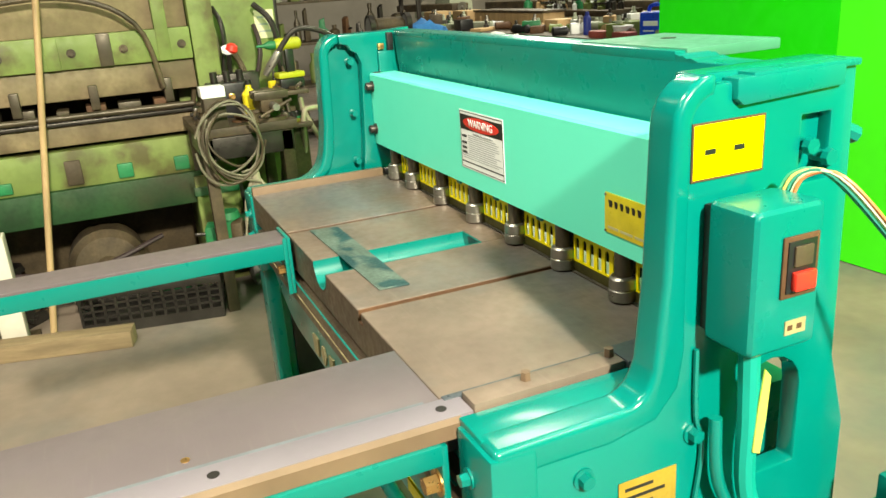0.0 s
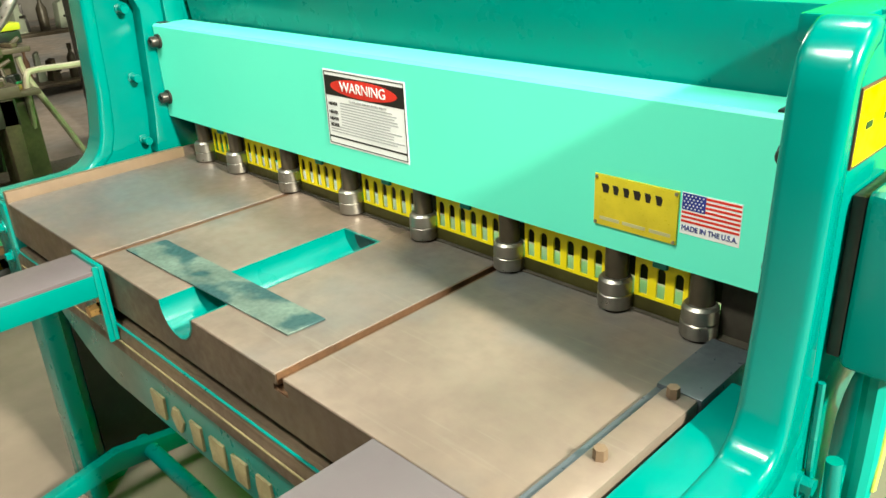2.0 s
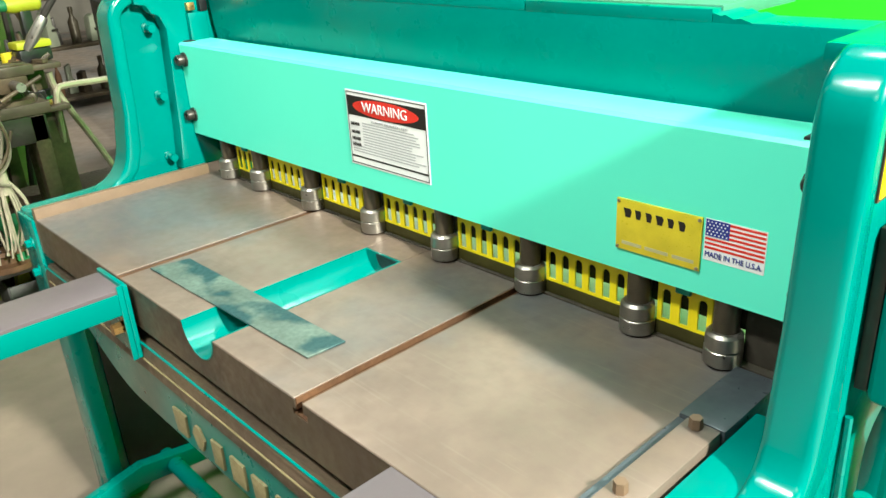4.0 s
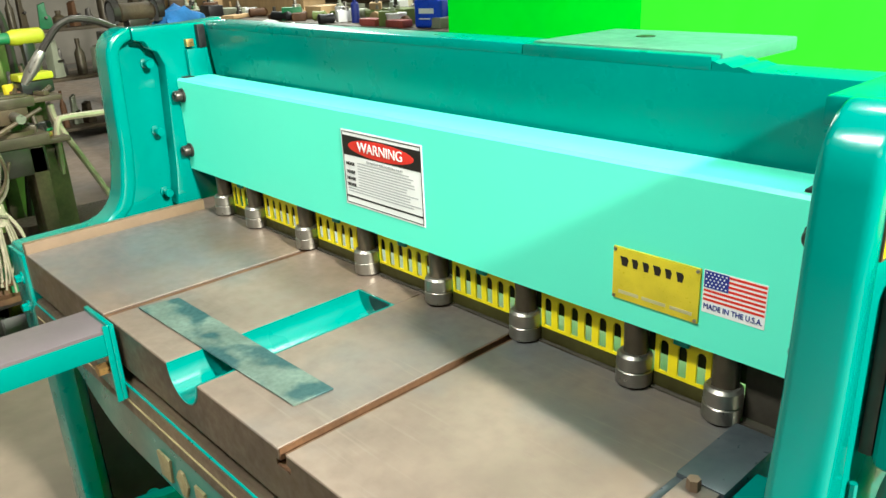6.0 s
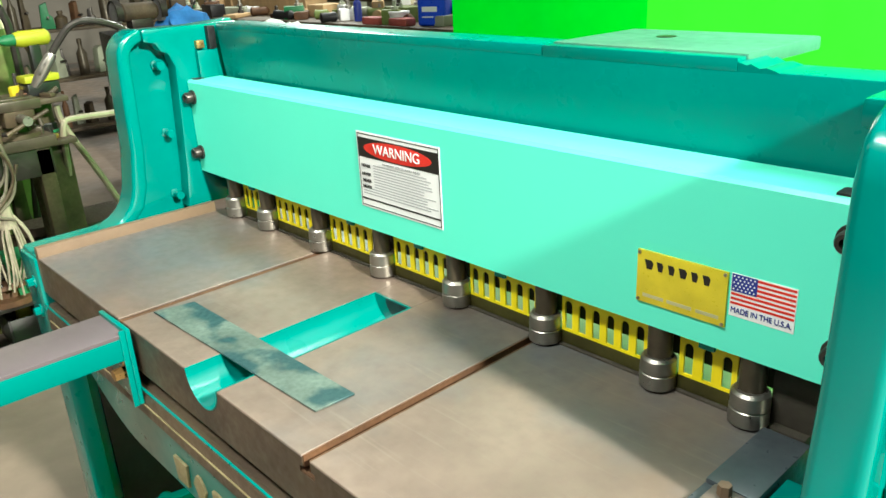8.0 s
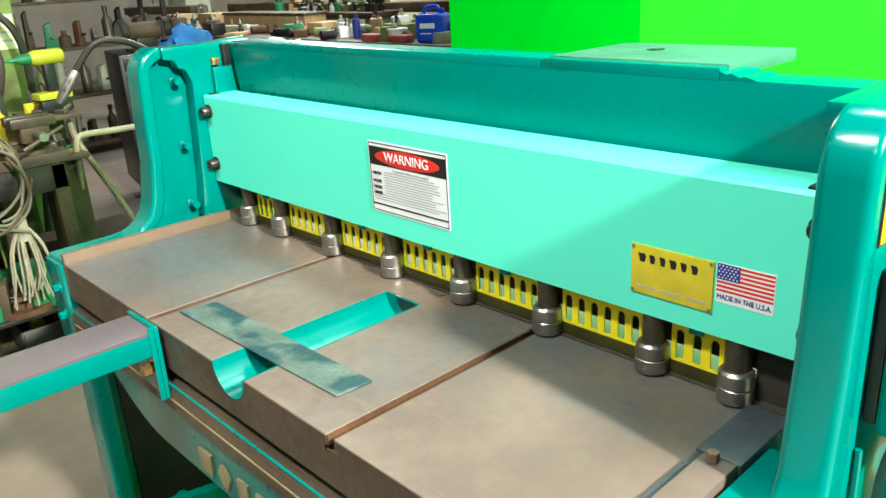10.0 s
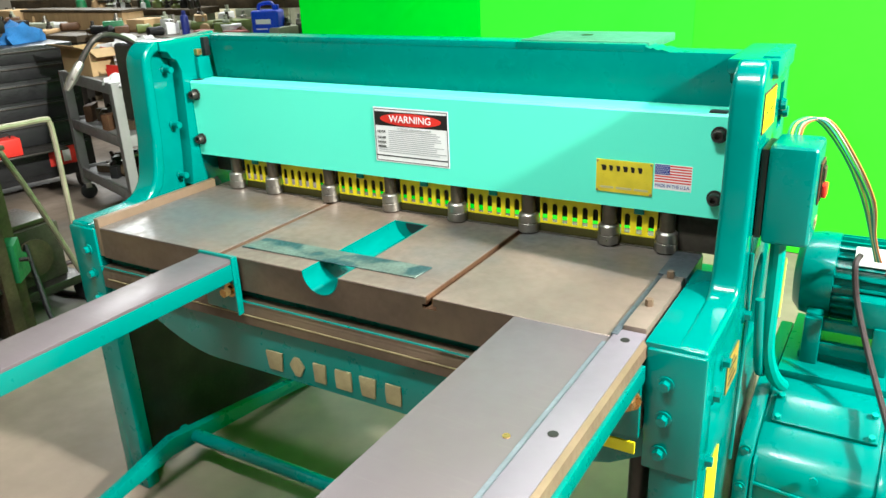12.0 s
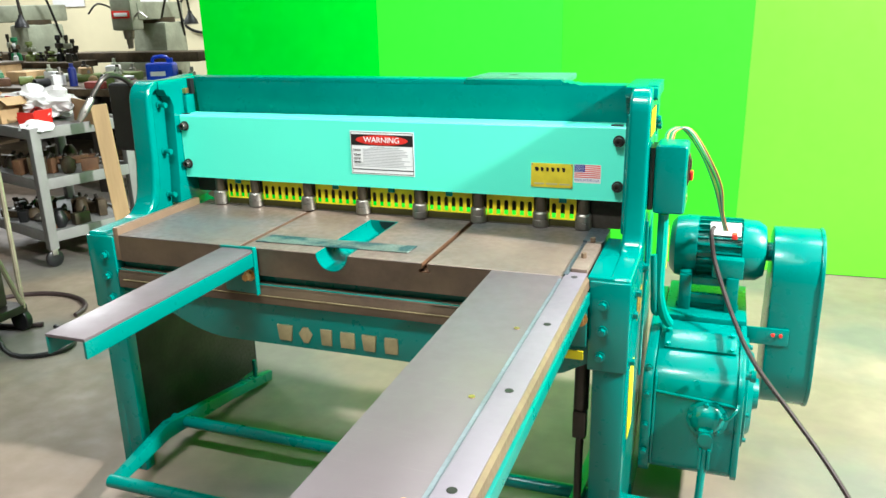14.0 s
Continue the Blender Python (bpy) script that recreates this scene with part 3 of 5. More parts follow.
prism(fl, [[(-0.322, 0.80), (-0.322, 0.70), (-0.213, 0.695), (-0.213, 0.836), (-0.33, 0.834)]], "y", -0.421, -0.4125, 0.002)
part("arm_flange", fl, TEAL, sup)
part("arm_end_plate", bx(-0.2165, -0.2125, -0.431, -0.4215, 0.695, 0.837, 0.001), TEAL, sup)
part("bolt", hexhead(bmesh.new(), (-0.238, -0.421, 0.752), (0, -1, 0), 0.012, 0.022), BRASS, sup)

# squaring arm
END = -1.75
sq = part("squaring_arm", bx(0.474, 0.660, END, -0.4065, 0.806, 0.8295, 0.001), ARM, shear, "long ground steel squaring arm")
# added strip whose blue-white colour stands for the reflection along the bar
part("scale_strip", bx(0.650, 0.6595, END, -0.43, 0.8297, 0.8308), material("blue_white_sheen", (0.135, 0.155, 0.175), 0.42, 0.1, 0.2, 14), sq, "blue-white strip for the sheen beside the gauge bar")
part("gauge_bar", bx(0.6605, 0.712, END, -0.380, 0.806, 0.834, 0.0015), BRIGHT, sq, "bright ground gauge bar with screw holes")
part("bar_edge", prism(bmesh.new(), [[(0.7125, 0.833), (0.720, 0.827), (0.722, 0.806), (0.7125, 0.806)]], "y", END, -0.40), SIDERAIL, sq)
ch = bmesh.new()
box(ch, 0.480, 0.490, END, -0.436, 0.752, 0.806)
box(ch, 0.712, 0.729, END, -0.436, 0.775, 0.8055, 0.002)
box(ch, 0.490, 0.712, END, -0.436, 0.797, 0.8055)
part("arm_channel", ch, TEAL, sq)
for i in range(5):
    y = -0.417 - 0.3055 * i
    part("screw_hole", cyl(bmesh.new(), (0.686, y, 0.8335), (0.686, y, 0.8346), 0.0080, n=16), INK, sq)
for y in (-0.75, -1.06, -1.37):
    part("screw", cyl(bmesh.new(), (0.628, y, 0.829), (0.628, y, 0.8308), 0.006, n=10), BRASS, sq)
part("arm_stop", bx(0.672, 0.722, -0.436, -0.4255, 0.66, 0.80, 0.002), TEAL, sq)
part("bolt", hexhead(bmesh.new(), (0.705, -0.436, 0.735), (0, -1, 0), 0.014, 0.02), BRASS, sq)
part("hazard_strip", bx(0.55, 0.715, -0.43, -0.426, 0.622, 0.645), LIMEYEL, shear, "yellow warning strip")

# loose strip of sheet steel
strip = bmesh.new()
prism(strip, [[(-0.238, -0.286), (-0.253, -0.354), (0.216, -0.340), (0.220, -0.278)]], "z", 0.8305, 0.8335, 0.0005, 1)
solid("steel_strip", strip, PATINA, "loose blue-green patinated steel strip lying across the table", "metal strip")

# treadle
tread = thing("foot_treadle", "teal foot treadle of tube and channel under the shear", "treadle", (0, 0, 0))
part("front_tube", cyl(bmesh.new(), (-0.71, -0.585, 0.085), (0.72, -0.585, 0.085), 0.021, n=14), TEAL, tread)
for s in (-1, 1):
    a = bmesh.new()
    prism(a, [[(-0.60, 0.07), (-0.34, 0.10), (0.02, 0.06), (0.29, 0.012), (0.30, 0.05), (0.02, 0.10), (-0.33, 0.155), (-0.60, 0.10)]], "x", s * 0.69 - 0.016, s * 0.69 + 0.016, 0.004)
    part("treadle_arm", a, TEAL, tread)
part("pivot_shaft", cyl(bmesh.new(), (-0.73, -0.25, 0.115), (0.73, -0.25, 0.115), 0.02, n=14), TEAL, tread)
part("return_rod", cyl(bmesh.new(), (-0.69, 0.2, 0.06), (-0.69, 0.2, 0.14), 0.008, n=10), TEAL, tread)

# ---- drive side of the shear ----
gear = bmesh.new()
gp = [(-0.10, 0.15), (-0.115, 0.17), (-0.12, 0.40), (-0.108, 0.445), (-0.075, 0.477), (-0.017, 0.497), (0.05, 0.524), (0.10, 0.533), (0.38, 0.533), (0.40, 0.51), (0.40, 0.15)]
prism(gear, [gp], "x", 0.866, 1.098, 0.012, 3)
gb = part("gearbox", gear, TEAL, shear, "teal cast gearbox with a bolted lid")
part("gear_flange", prism(bmesh.new(), [[(0.13 + (y - 0.13) * 1.05, 0.34 + (z - 0.34) * 1.05) for y, z in gp]], "x", 0.838, 0.868, 0.005), TEAL, gb)
part("gear_flange", prism(bmesh.new(), [[(0.13 + (y - 0.13) * 1.02, 0.34 + (z - 0.34) * 1.02) for y, z in gp]], "x", 1.094, 1.112, 0.005), TEAL, gb)
lid = bmesh.new()
tilt = Matrix.Translation((0, 0.014, 0.512)) @ Matrix.Rotation(math.atan2(0.034, 0.068), 4, "X")
box(lid, 0.885, 1.085, -0.036, 0.036, -0.004, 0.010, 0.003, 2, tilt)
lidp = part("lid", lid, TEAL, gb)
for x in (0.897, 1.073):
    for y in (-0.027, 0.027):
        part("bolt", hexhead(bmesh.new(), tilt @ Vector((x, y, 0.010)), (0, -0.4, 0.9), 0.007, 0.006, False), DEEP, gb)
seam = bmesh.new()
tube(seam, [(0.866, -0.121, 0.408), (1.0, -0.1225, 0.398), (1.098, -0.121, 0.388)], 0.004, 6, 3)
part("casting_seam", seam, TEAL, gb)
part("casting_seam", tube(bmesh.new(), [(0.872, -0.121, 0.17), (0.874, -0.122, 0.42), (0.874, -0.1, 0.46)], 0.004, 6, 3), TEAL, gb)
part("plug", hexhead(bmesh.new(), (0.985, -0.117, 0.447), (0, -0.9, 0.3), 0.009, 0.006, False), TEAL, gb)
for z in (0.215, 0.30, 0.40, 0.47):
    part("bolt", hexhead(bmesh.new(), (0.853, -0.135 + max(0, z - 0.43) * 0.8, z), (0, -1, 0), 0.008, 0.007), TEAL, gb)
fl = bmesh.new()
lathe(fl, (1.02, -0.118, 0.342), (1.02, -0.2, 0.342), [(0, 0.056), (0.010, 0.056), (0.013, 0.046), (0.022, 0.040), (0.032, 0.028), (0.034, 0.018)], 22)
fp = part("shaft_flange", fl, TEAL, gb, "round bearing flange with an oil line")
for a in range(5):
    part("bolt", hexhead(bmesh.new(), (1.02 + 0.046 * math.cos(a * 1.257 + 0.4), -0.13, 0.342 + 0.046 * math.sin(a * 1.257 + 0.4)), (0, -1, 0), 0.007, 0.006, False), TEAL, gb)
cl = bmesh.new()
box(cl, 1.0, 1.04, -0.165, -0.145, 0.26, 0.325, 0.005)
cyl(cl, (1.02, -0.155, 0.30), (1.02, -0.172, 0.30), 0.02, n=14)
box(cl, 1.004, 1.012, -0.172, -0.14, 0.205, 0.27, 0.002)
box(cl, 1.028, 1.036, -0.172, -0.14, 0.205, 0.27, 0.002)
part("clevis", cl, TEAL, gb)
part("link_rod", cyl(bmesh.new(), (1.02, -0.156, 0.265), (1.012, -0.175, 0.06), 0.011, n=12), TEAL, gb)
part("oil_line", tube(bmesh.new(), [(1.055, -0.14, 0.36), (1.075, -0.15, 0.362), (1.092, -0.145, 0.385), (1.10, -0.13, 0.40)], 0.004, 6, 4), TEAL, gb)
part("cross_shaft", cyl(bmesh.new(), (0.80, -0.19, 0.075), (1.05, -0.18, 0.065), 0.02, n=14), TEAL, gb)
dome = bmesh.new()
lathe(dome, (1.11, 0.10, 0.33), (1.2, 0.10, 0.33), [(0, 0.165), (0.012, 0.165), (0.016, 0.13), (0.03, 0.12), (0.034, 0.05), (0.05, 0.045)], 28)
part("end_cover", dome, TEAL, gb)
for a in range(8):
    part("bolt", hexhead(bmesh.new(), (1.122, 0.10 + 0.148 * math.cos(a * 0.785), 0.33 + 0.148 * math.sin(a * 0.785)), (1, 0, 0), 0.008, 0.008, False), TEAL, gb)
part("oil_cup", lathe(bmesh.new(), (1.105, -0.06, 0.46), (1.14, -0.06, 0.46), [(0, 0.012), (0.02, 0.012), (0.022, 0.017), (0.035, 0.017)], 12), TEAL, gb)

# motor with its mount, fins, junction cover
MY, MZ, MR = 0.315, 0.715, 0.098
mot = bmesh.new()
lathe(mot, (0.865, MY, MZ), (1.2, MY, MZ), [(0, 0.045), (0.004, 0.075), (0.02, 0.094), (0.05, 0.100), (0.085, 0.100), (0.087, 0.088), (0.215, 0.088), (0.217, 0.097), (0.262, 0.094), (0.285, 0.078), (0.292, 0.03), (0.31, 0.028)], 36)
motor = part("motor", mot, TEAL, shear, "teal finned electric motor")
for k in range(26):
    a = 2 * math.pi * k / 26
    fin = bmesh.new()
    m = Matrix.Translation((0, MY, MZ)) @ Matrix.Rotation(a, 4, "X")
    box(fin, 0.952, 1.080, -0.0022, 0.0022, 0.086, 0.0985, 0, 1, m)
    part("fin", fin, TEAL, motor)
jb = bmesh.new()
box(jb, 1.0, 1.09, MY - 0.135, MY - 0.07, MZ - 0.058, MZ + 0.004, 0.006)
part("junction_box", jb, TEAL, motor)
part("motor_plate", bx(0.985, 1.075, MY - 0.103, MY - 0.085, MZ + 0.018, MZ + 0.060, 0.002, m=Matrix.Translation((0, MY, MZ)) @ Matrix.Rotation(radians(-28), 4, "X") @ Matrix.Translation((0, -MY, -MZ))), WHITE, motor, "white cardboard tag on the motor")
part("tag_patch", bx(1.048, 1.064, MY - 0.128, MY - 0.10, MZ + 0.066, MZ + 0.082, 0.002), RED, motor)
mt = bmesh.new()
for x in (0.925, 1.062):
    box(mt, x - 0.018, x + 0.018, 0.175, 0.225, 0.55, 0.662, 0.004)
    box(mt, x - 0.018, x + 0.018, 0.195, 0.43, 0.645, 0.665, 0.003)
box(mt, 0.90, 1.085, 0.20, 0.42, 0.548, 0.566, 0.004)
box(mt, 0.94, 1.05, 0.19, 0.21, 0.57, 0.60, 0.002)
box(mt, 0.94, 1.05, 0.20, 0.22, 0.625, 0.65, 0.002)
part("motor_mount", mt, TEAL, motor)
part("base_plate", bx(0.87, 1.11, 0.12, 0.44, 0.531, 0.550, 0.003), TEAL, motor)

# belt guard
bg = bmesh.new()
c0, c1 = (0.33, 0.655), (0.36, 0.365)
out = arc(c0[0], c0[1], 0.135, 0, 180, 12) + arc(c1[0], c1[1], 0.165, 180, 360, 14)
prism(bg, [out], "x", 1.172, 1.312, 0.006, 2)
guard = part("belt_guard", bg, TEAL, shear, "tall rounded teal belt guard")
part("guard_bracket", bx(1.10, 1.235, 0.186, 0.194, 0.455, 0.51, 0.003), TEAL, guard)
for x in (1.19, 1.212):
    part("bolt", hexhead(bmesh.new(), (x, 0.188, 0.49), (0, -1, 0), 0.006, 0.006, False), RED, guard)
part("guard_rim", prism(bmesh.new(), [[(0.345 + (y - 0.345) * 1.02, 0.53 + (z - 0.53) * 1.012) for y, z in out]], "x", 1.304, 1.315, 0.002), TEAL, guard)

# control box with switch on the side frame
cb = bmesh.new()
box(cb, 0.835, 0.918, -0.102, 0.008, 0.922, 1.110, 0.012, 3)
ctl = part("control_box", cb, TEAL, shear, "teal switch box with a red rocker")
part("back_plate", bx(0.8215, 0.834, -0.094, 0.0, 0.93, 1.10, 0.002), DARKSTEEL, ctl)
part("switch_plate", bx(0.918, 0.9215, -0.061, -0.004, 0.995, 1.074, 0.002), RUST, ctl, "dark red-brown switch plate")
part("switch_well", bx(0.9215, 0.9235, -0.055, -0.010, 1.002, 1.068, 0.002), BLACK, ctl)
part("rocker", bx(0.923, 0.932, -0.049, -0.015, 1.006, 1.030, 0.003), RED, ctl, "red rocker switch")
part("rocker_guard", bx(0.923, 0.927, -0.047, -0.018, 1.036, 1.062, 0.002), GREASE, ctl)
part("box_plate", bx(0.918, 0.9195, -0.048, -0.014, 0.944, 0.963), TAN, ctl)
for i in range(2):
    part("plate_mark", bx(0.9195, 0.9199, -0.044 + i * 0.015, -0.036 + i * 0.015, 0.950, 0.957), RUST, ctl)
# flying leads from the box to the motor
for i, (c, dx) in enumerate(((material("green_lead", (0.05, 0.30, 0.18), 0.4), 0.0), (material("yellow_lead", (0.6, 0.5, 0.16), 0.4), 0.006), (material("teal_lead", (0.03, 0.22, 0.17), 0.4), 0.012), (material("pale_lead", (0.45, 0.5, 0.35), 0.4), 0.018), (material("orange_lead", (0.45, 0.16, 0.06), 0.4), 0.022))):
    q = 0.004 * math.sin(i * 2.1)
    part("lead", tube(bmesh.new(), [(0.850 + dx, 0.0, 1.105), (0.858 + dx, 0.012, 1.130), (0.894 + dx, 0.03 + q, 1.132), (0.945 + dx * 0.8, 0.08, 1.055 + q), (0.985 + dx, 0.14, 0.955), (1.01 + dx * 0.4, 0.19, 0.86), (1.025 + dx * 0.5, 0.215, 0.80)], 0.0024, 6, 5), c, ctl)
part("conduit", tube(bmesh.new(), [(0.862, -0.045, 0.91), (0.862, -0.04, 0.80), (0.862, -0.035, 0.68), (0.875, 0.0, 0.60), (0.89, 0.06, 0.545)], 0.0145, 10, 5), DEEP, ctl)
part("loose_hose", tube(bmesh.new(), [(0.845, -0.08, 0.80), (0.85, -0.075, 0.70), (0.85, -0.03, 0.62), (0.855, 0.03, 0.585)], 0.009, 14, 5), TEAL, ctl)
part("thin_line", tube(bmesh.new(), [(0.825, -0.10, 0.90), (0.826, -0.098, 0.80), (0.826, -0.085, 0.74), (0.826, -0.10, 0.62), (0.826, -0.12, 0.45)], 0.004, 6, 5), TEAL, ctl)
tag = bmesh.new()
prism(tag, [[(-0.043, 0.752), (-0.031, 0.747), (-0.024, 0.80), (-0.020, 0.862), (-0.031, 0.875), (-0.038, 0.82)]], "x", 0.876, 0.8785)
part("paper_tag", tag, material("pale_lime_paper", (0.55, 0.62, 0.10), 0.7, 0, 0.1, 9), ctl, "lime yellow paper tag")

# signs and plates on the side frame
sg = part("side_sign", bx(0.8205, 0.823, -0.115, -0.004, 1.132, 1.200, 0.001), LIMEYEL, right_frame, "yellow sign with two dark marks")
part("sign_edge", bx(0.8203, 0.8222, -0.1175, -0.0015, 1.1295, 1.2025), RUST, sg)
for y in (-0.098, -0.052):
    part("sign_mark", bx(0.823, 0.8235, y, y + 0.017, 1.162, 1.169), INK, sg)
np_ = part("side_plate", bx(0.8205, 0.8225, -0.222, -0.125, 0.655, 0.728, 0.001), material("dull_brass_plate", (0.34, 0.22, 0.03), 0.4, 0.2, 0.15, 20), right_frame, "brass data plate")
for i in range(4):
    part("plate_mark", bx(0.8225, 0.823, -0.212, -0.165 + 0.02 * (i % 2), 0.712 - i * 0.014, 0.717 - i * 0.014), INK, np_)
part("warning_strip", bx(0.8205, 0.8225, -0.33, -0.24, 0.36, 0.56, 0.001), LIMEYEL, right_frame)
for y, z in ((-0.277, 0.756), (-0.098, 0.769), (-0.36, 0.60), (-0.34, 0.72)):
    part("bolt", hexhead(bmesh.new(), (0.82, y, z), (1, 0, 0), 0.011, 0.012), TEAL, right_frame)
for y, z in ((0.045, 1.15), (0.08, 1.13)):
    part("clamp_bolt", lathe(bmesh.new(), (0.80, y + 0.03, z), (0.87, y + 0.03, z), [(0, 0.009), (0.022, 0.009), (0.023, 0.013), (0.032, 0.011)], 8), TEAL, right_frame)
part("rear_pipe", tube(bmesh.new(), [(0.70, 0.16, 1.14), (0.735, 0.20, 1.15), (0.75, 0.25, 1.13)], 0.014, 8, 4), TEAL, right_frame)
part("treadle_link", cyl(bmesh.new(), (0.70, -0.33, 0.60), (0.70, -0.36, 0.14), 0.011, n=12), DARKSTEEL, shear)
part("link_clevis", bx(0.682, 0.718, -0.365, -0.335, 0.36, 0.44, 0.005), DARKSTEEL, shear)
part("link_head", cyl(bmesh.new(), (0.70, -0.34, 0.44), (0.70, -0.33, 0.60), 0.02, n=12), DARKSTEEL, shear)
# black housing with a bent rod on the outer face of the far side frame
hs = part("lever_housing", bx(-0.985, -0.83, -0.055, 0.085, 1.015, 1.245, 0.015, 3), BLACK, left_frame, "black housing bolted to the side frame")
part("housing_band", bx(-0.99, -0.826, -0.03, 0.06, 1.12, 1.135, 0.004), DARKSTEEL, hs)
part("bent_rod", tube(bmesh.new(), [(-0.885, -0.03, 1.225), (-0.876, -0.09, 1.262), (-0.870, -0.15, 1.280), (-0.872, -0.19, 1.272), (-0.880, -0.22, 1.240), (-0.888, -0.245, 1.205)], 0.008, 10, 6), DARKSTEEL, hs)
part("rod_tip", lathe(bmesh.new(), (-0.884, -0.235, 1.218), (-0.906, -0.285, 1.145), [(0, 0.009), (0.01, 0.012), (0.055, 0.013), (0.085, 0.008)], 14), STEEL, hs)

# black supply cord from the motor to the floor
part("supply_cord", tube(bmesh.new(), [(0.996, 0.215, 0.81), (0.990, 0.19, 0.79), (1.008, 0.165, 0.71), (1.066, 0.06, 0.59), (1.126, -0.1, 0.525), (1.221, -0.2, 0.439), (1.292, -0.25, 0.366), (1.361, -0.3, 0.284), (1.48, -0.38, 0.12), (1.62, -0.46, 0.012), (2.0, -0.6, 0.009), (2.6, -0.9, 0.009)], 0.0065, 8, 6), RUBBER, shear, "dark brown rubber supply cord running from motor to floor")

# ---- old press, post and floor clutter beside the shear ----
press = thing("old_press_brake", "old pale green press with greasy brown bed", "machine", (-2.45, 0.15, 0))


def slab(name, x0, x1, y0, y1, z0, z1, mat, parent, r=0.006, label=""):
    return part(name, bx(x0, x1, y0, y1, z0, z1, r), mat, parent, label)


slab("upper_beam", -0.30, 0.0, -3.2, -0.46, 1.12, 1.266, OLDGREEN, press)
BROWNPLATE = material("worn_brown_plate", (0.19, 0.145, 0.08), 0.55, 0.1, 0.25, 5, 0.1, 50, stain=(0.08, 0.055, 0.03), stain_scale=4)
slab("upper_plate", -0.34, -0.06, -3.2, -0.46, 1.266, 1.95, BROWNPLATE, press)
slab("die_rail", -0.24, -0.03, -3.2, -0.46, 0.98, 1.12, BROWNPLATE, press)
slab("tool_shelf", -0.30, 0.03, -3.2, -0.44, 0.875, 0.893, DARKSTEEL, press)
slab("bed_rail", -0.26, 0.0, -3.2, -0.46, 0.78, 0.872, BROWNPLATE, press)
slab("lower_beam", -0.28, 0.02, -3.2, -0.52, 0.584, 0.76, OLDGREEN, press)
slab("lower_flange", -0.28, 0.05, -3.2, -0.52, 0.43, 0.584, material("mottled_dark_green", (0.012, 0.055, 0.014), 0.6, 0, 0.3, 6, stain=(0.03, 0.025, 0.012)), press)
slab("column", -0.40, 0.0, -0.455, -0.34, 0.0, 2.3, OLDGREEN, press)
slab("foot_column", -0.20, 0.06, -0.56, -0.36, 0.0, 0.56, OLDGREEN, press)
slab("foot_band", -0.21, 0.07, -0.57, -0.35, 0.46, 0.505, DKGREEN, press)
slab("back_panel", -0.60, -0.55, -3.2, -0.42, 0.0, 2.3, GREASE, press)
slab("left_column", -0.40, 0.0, -3.4, -3.2, 0.0, 2.3, OLDGREEN, press)
rnd = random.Random(11)
for i in range(16):
    y = -0.62 - i * 0.15
    h, w = rnd.uniform(0.025, 0.085), rnd.uniform(0.03, 0.07)
    slab("die_block", -0.20 + rnd.uniform(0, 0.06), -0.03, y - w, y + w * 0.6, 0.893, 0.893 + h, rnd.choice((GREASE, GREASE, STEM, RUST, STEM)), press, 0.004)
for i in range(7):
    y = -0.60 - i * 0.33
    slab("clamp", -0.06, 0.012, y - 0.02, y + 0.02, 0.93, 1.04, rnd.choice((STEM, GREASE)), press, 0.005)
for i in range(9):
    y = -0.55 - i * 0.27 + rnd.uniform(-0.04, 0.04)
    slab("guide_rib", -0.05, 0.004, y - 0.03, y + 0.03, 1.12, 1.266 if i % 3 else 1.6, rnd.choice((GREASE, OLDGREEN, STEM)), press, 0.005)
    slab("beam_bracket", -0.05, 0.035, y - 0.05, y + 0.02, 0.60, 0.60 + rnd.uniform(0.05, 0.15), rnd.choice((GREASE, STEM, DKGREEN)), press, 0.006)
    part("set_screw", hexhead(bmesh.new(), (0.0, y + 0.08, 1.19), (1, 0, 0), 0.014, 0.014), GREASE, press)
part("slide_rod", cyl(bmesh.new(), (0.05, -3.1, 0.915), (0.05, -0.50, 0.915), 0.014, n=12), STEM, press)
part("air_pipe", tube(bmesh.new(), [(0.03, -3.0, 1.42), (0.03, -1.6, 1.40), (0.03, -1.0, 1.43), (0.04, -0.7, 1.30), (0.03, -0.62, 1.0)], 0.012, 8, 5), GREASE, press)
motor_old = thing("old_motor", "greasy old round motor lying under the press", "motor", (-2.55, -0.87, 0.30))
part("drum", lathe(bmesh.new(), (-0.1, 0, -0.12), (0.25, 0, -0.12), [(0, 0.08), (0.01, 0.15), (0.05, 0.18), (0.20, 0.18), (0.24, 0.15), (0.25, 0.06), (0.30, 0.05)], 28), GREASE, motor_old)
part("foot", bx(-0.05, 0.22, -0.16, 0.16, -0.30, -0.24, 0.006), DARKSTEEL, motor_old)
crate = thing("plastic_crate", "brown plastic crate with lattice sides on the floor", "crate", (-2.117, -0.69, 0), turn=-10.7)
part("bottom", bx(-0.16, 0.16, -0.30, 0.30, 0.004, 0.02), DARKSTEEL, crate)
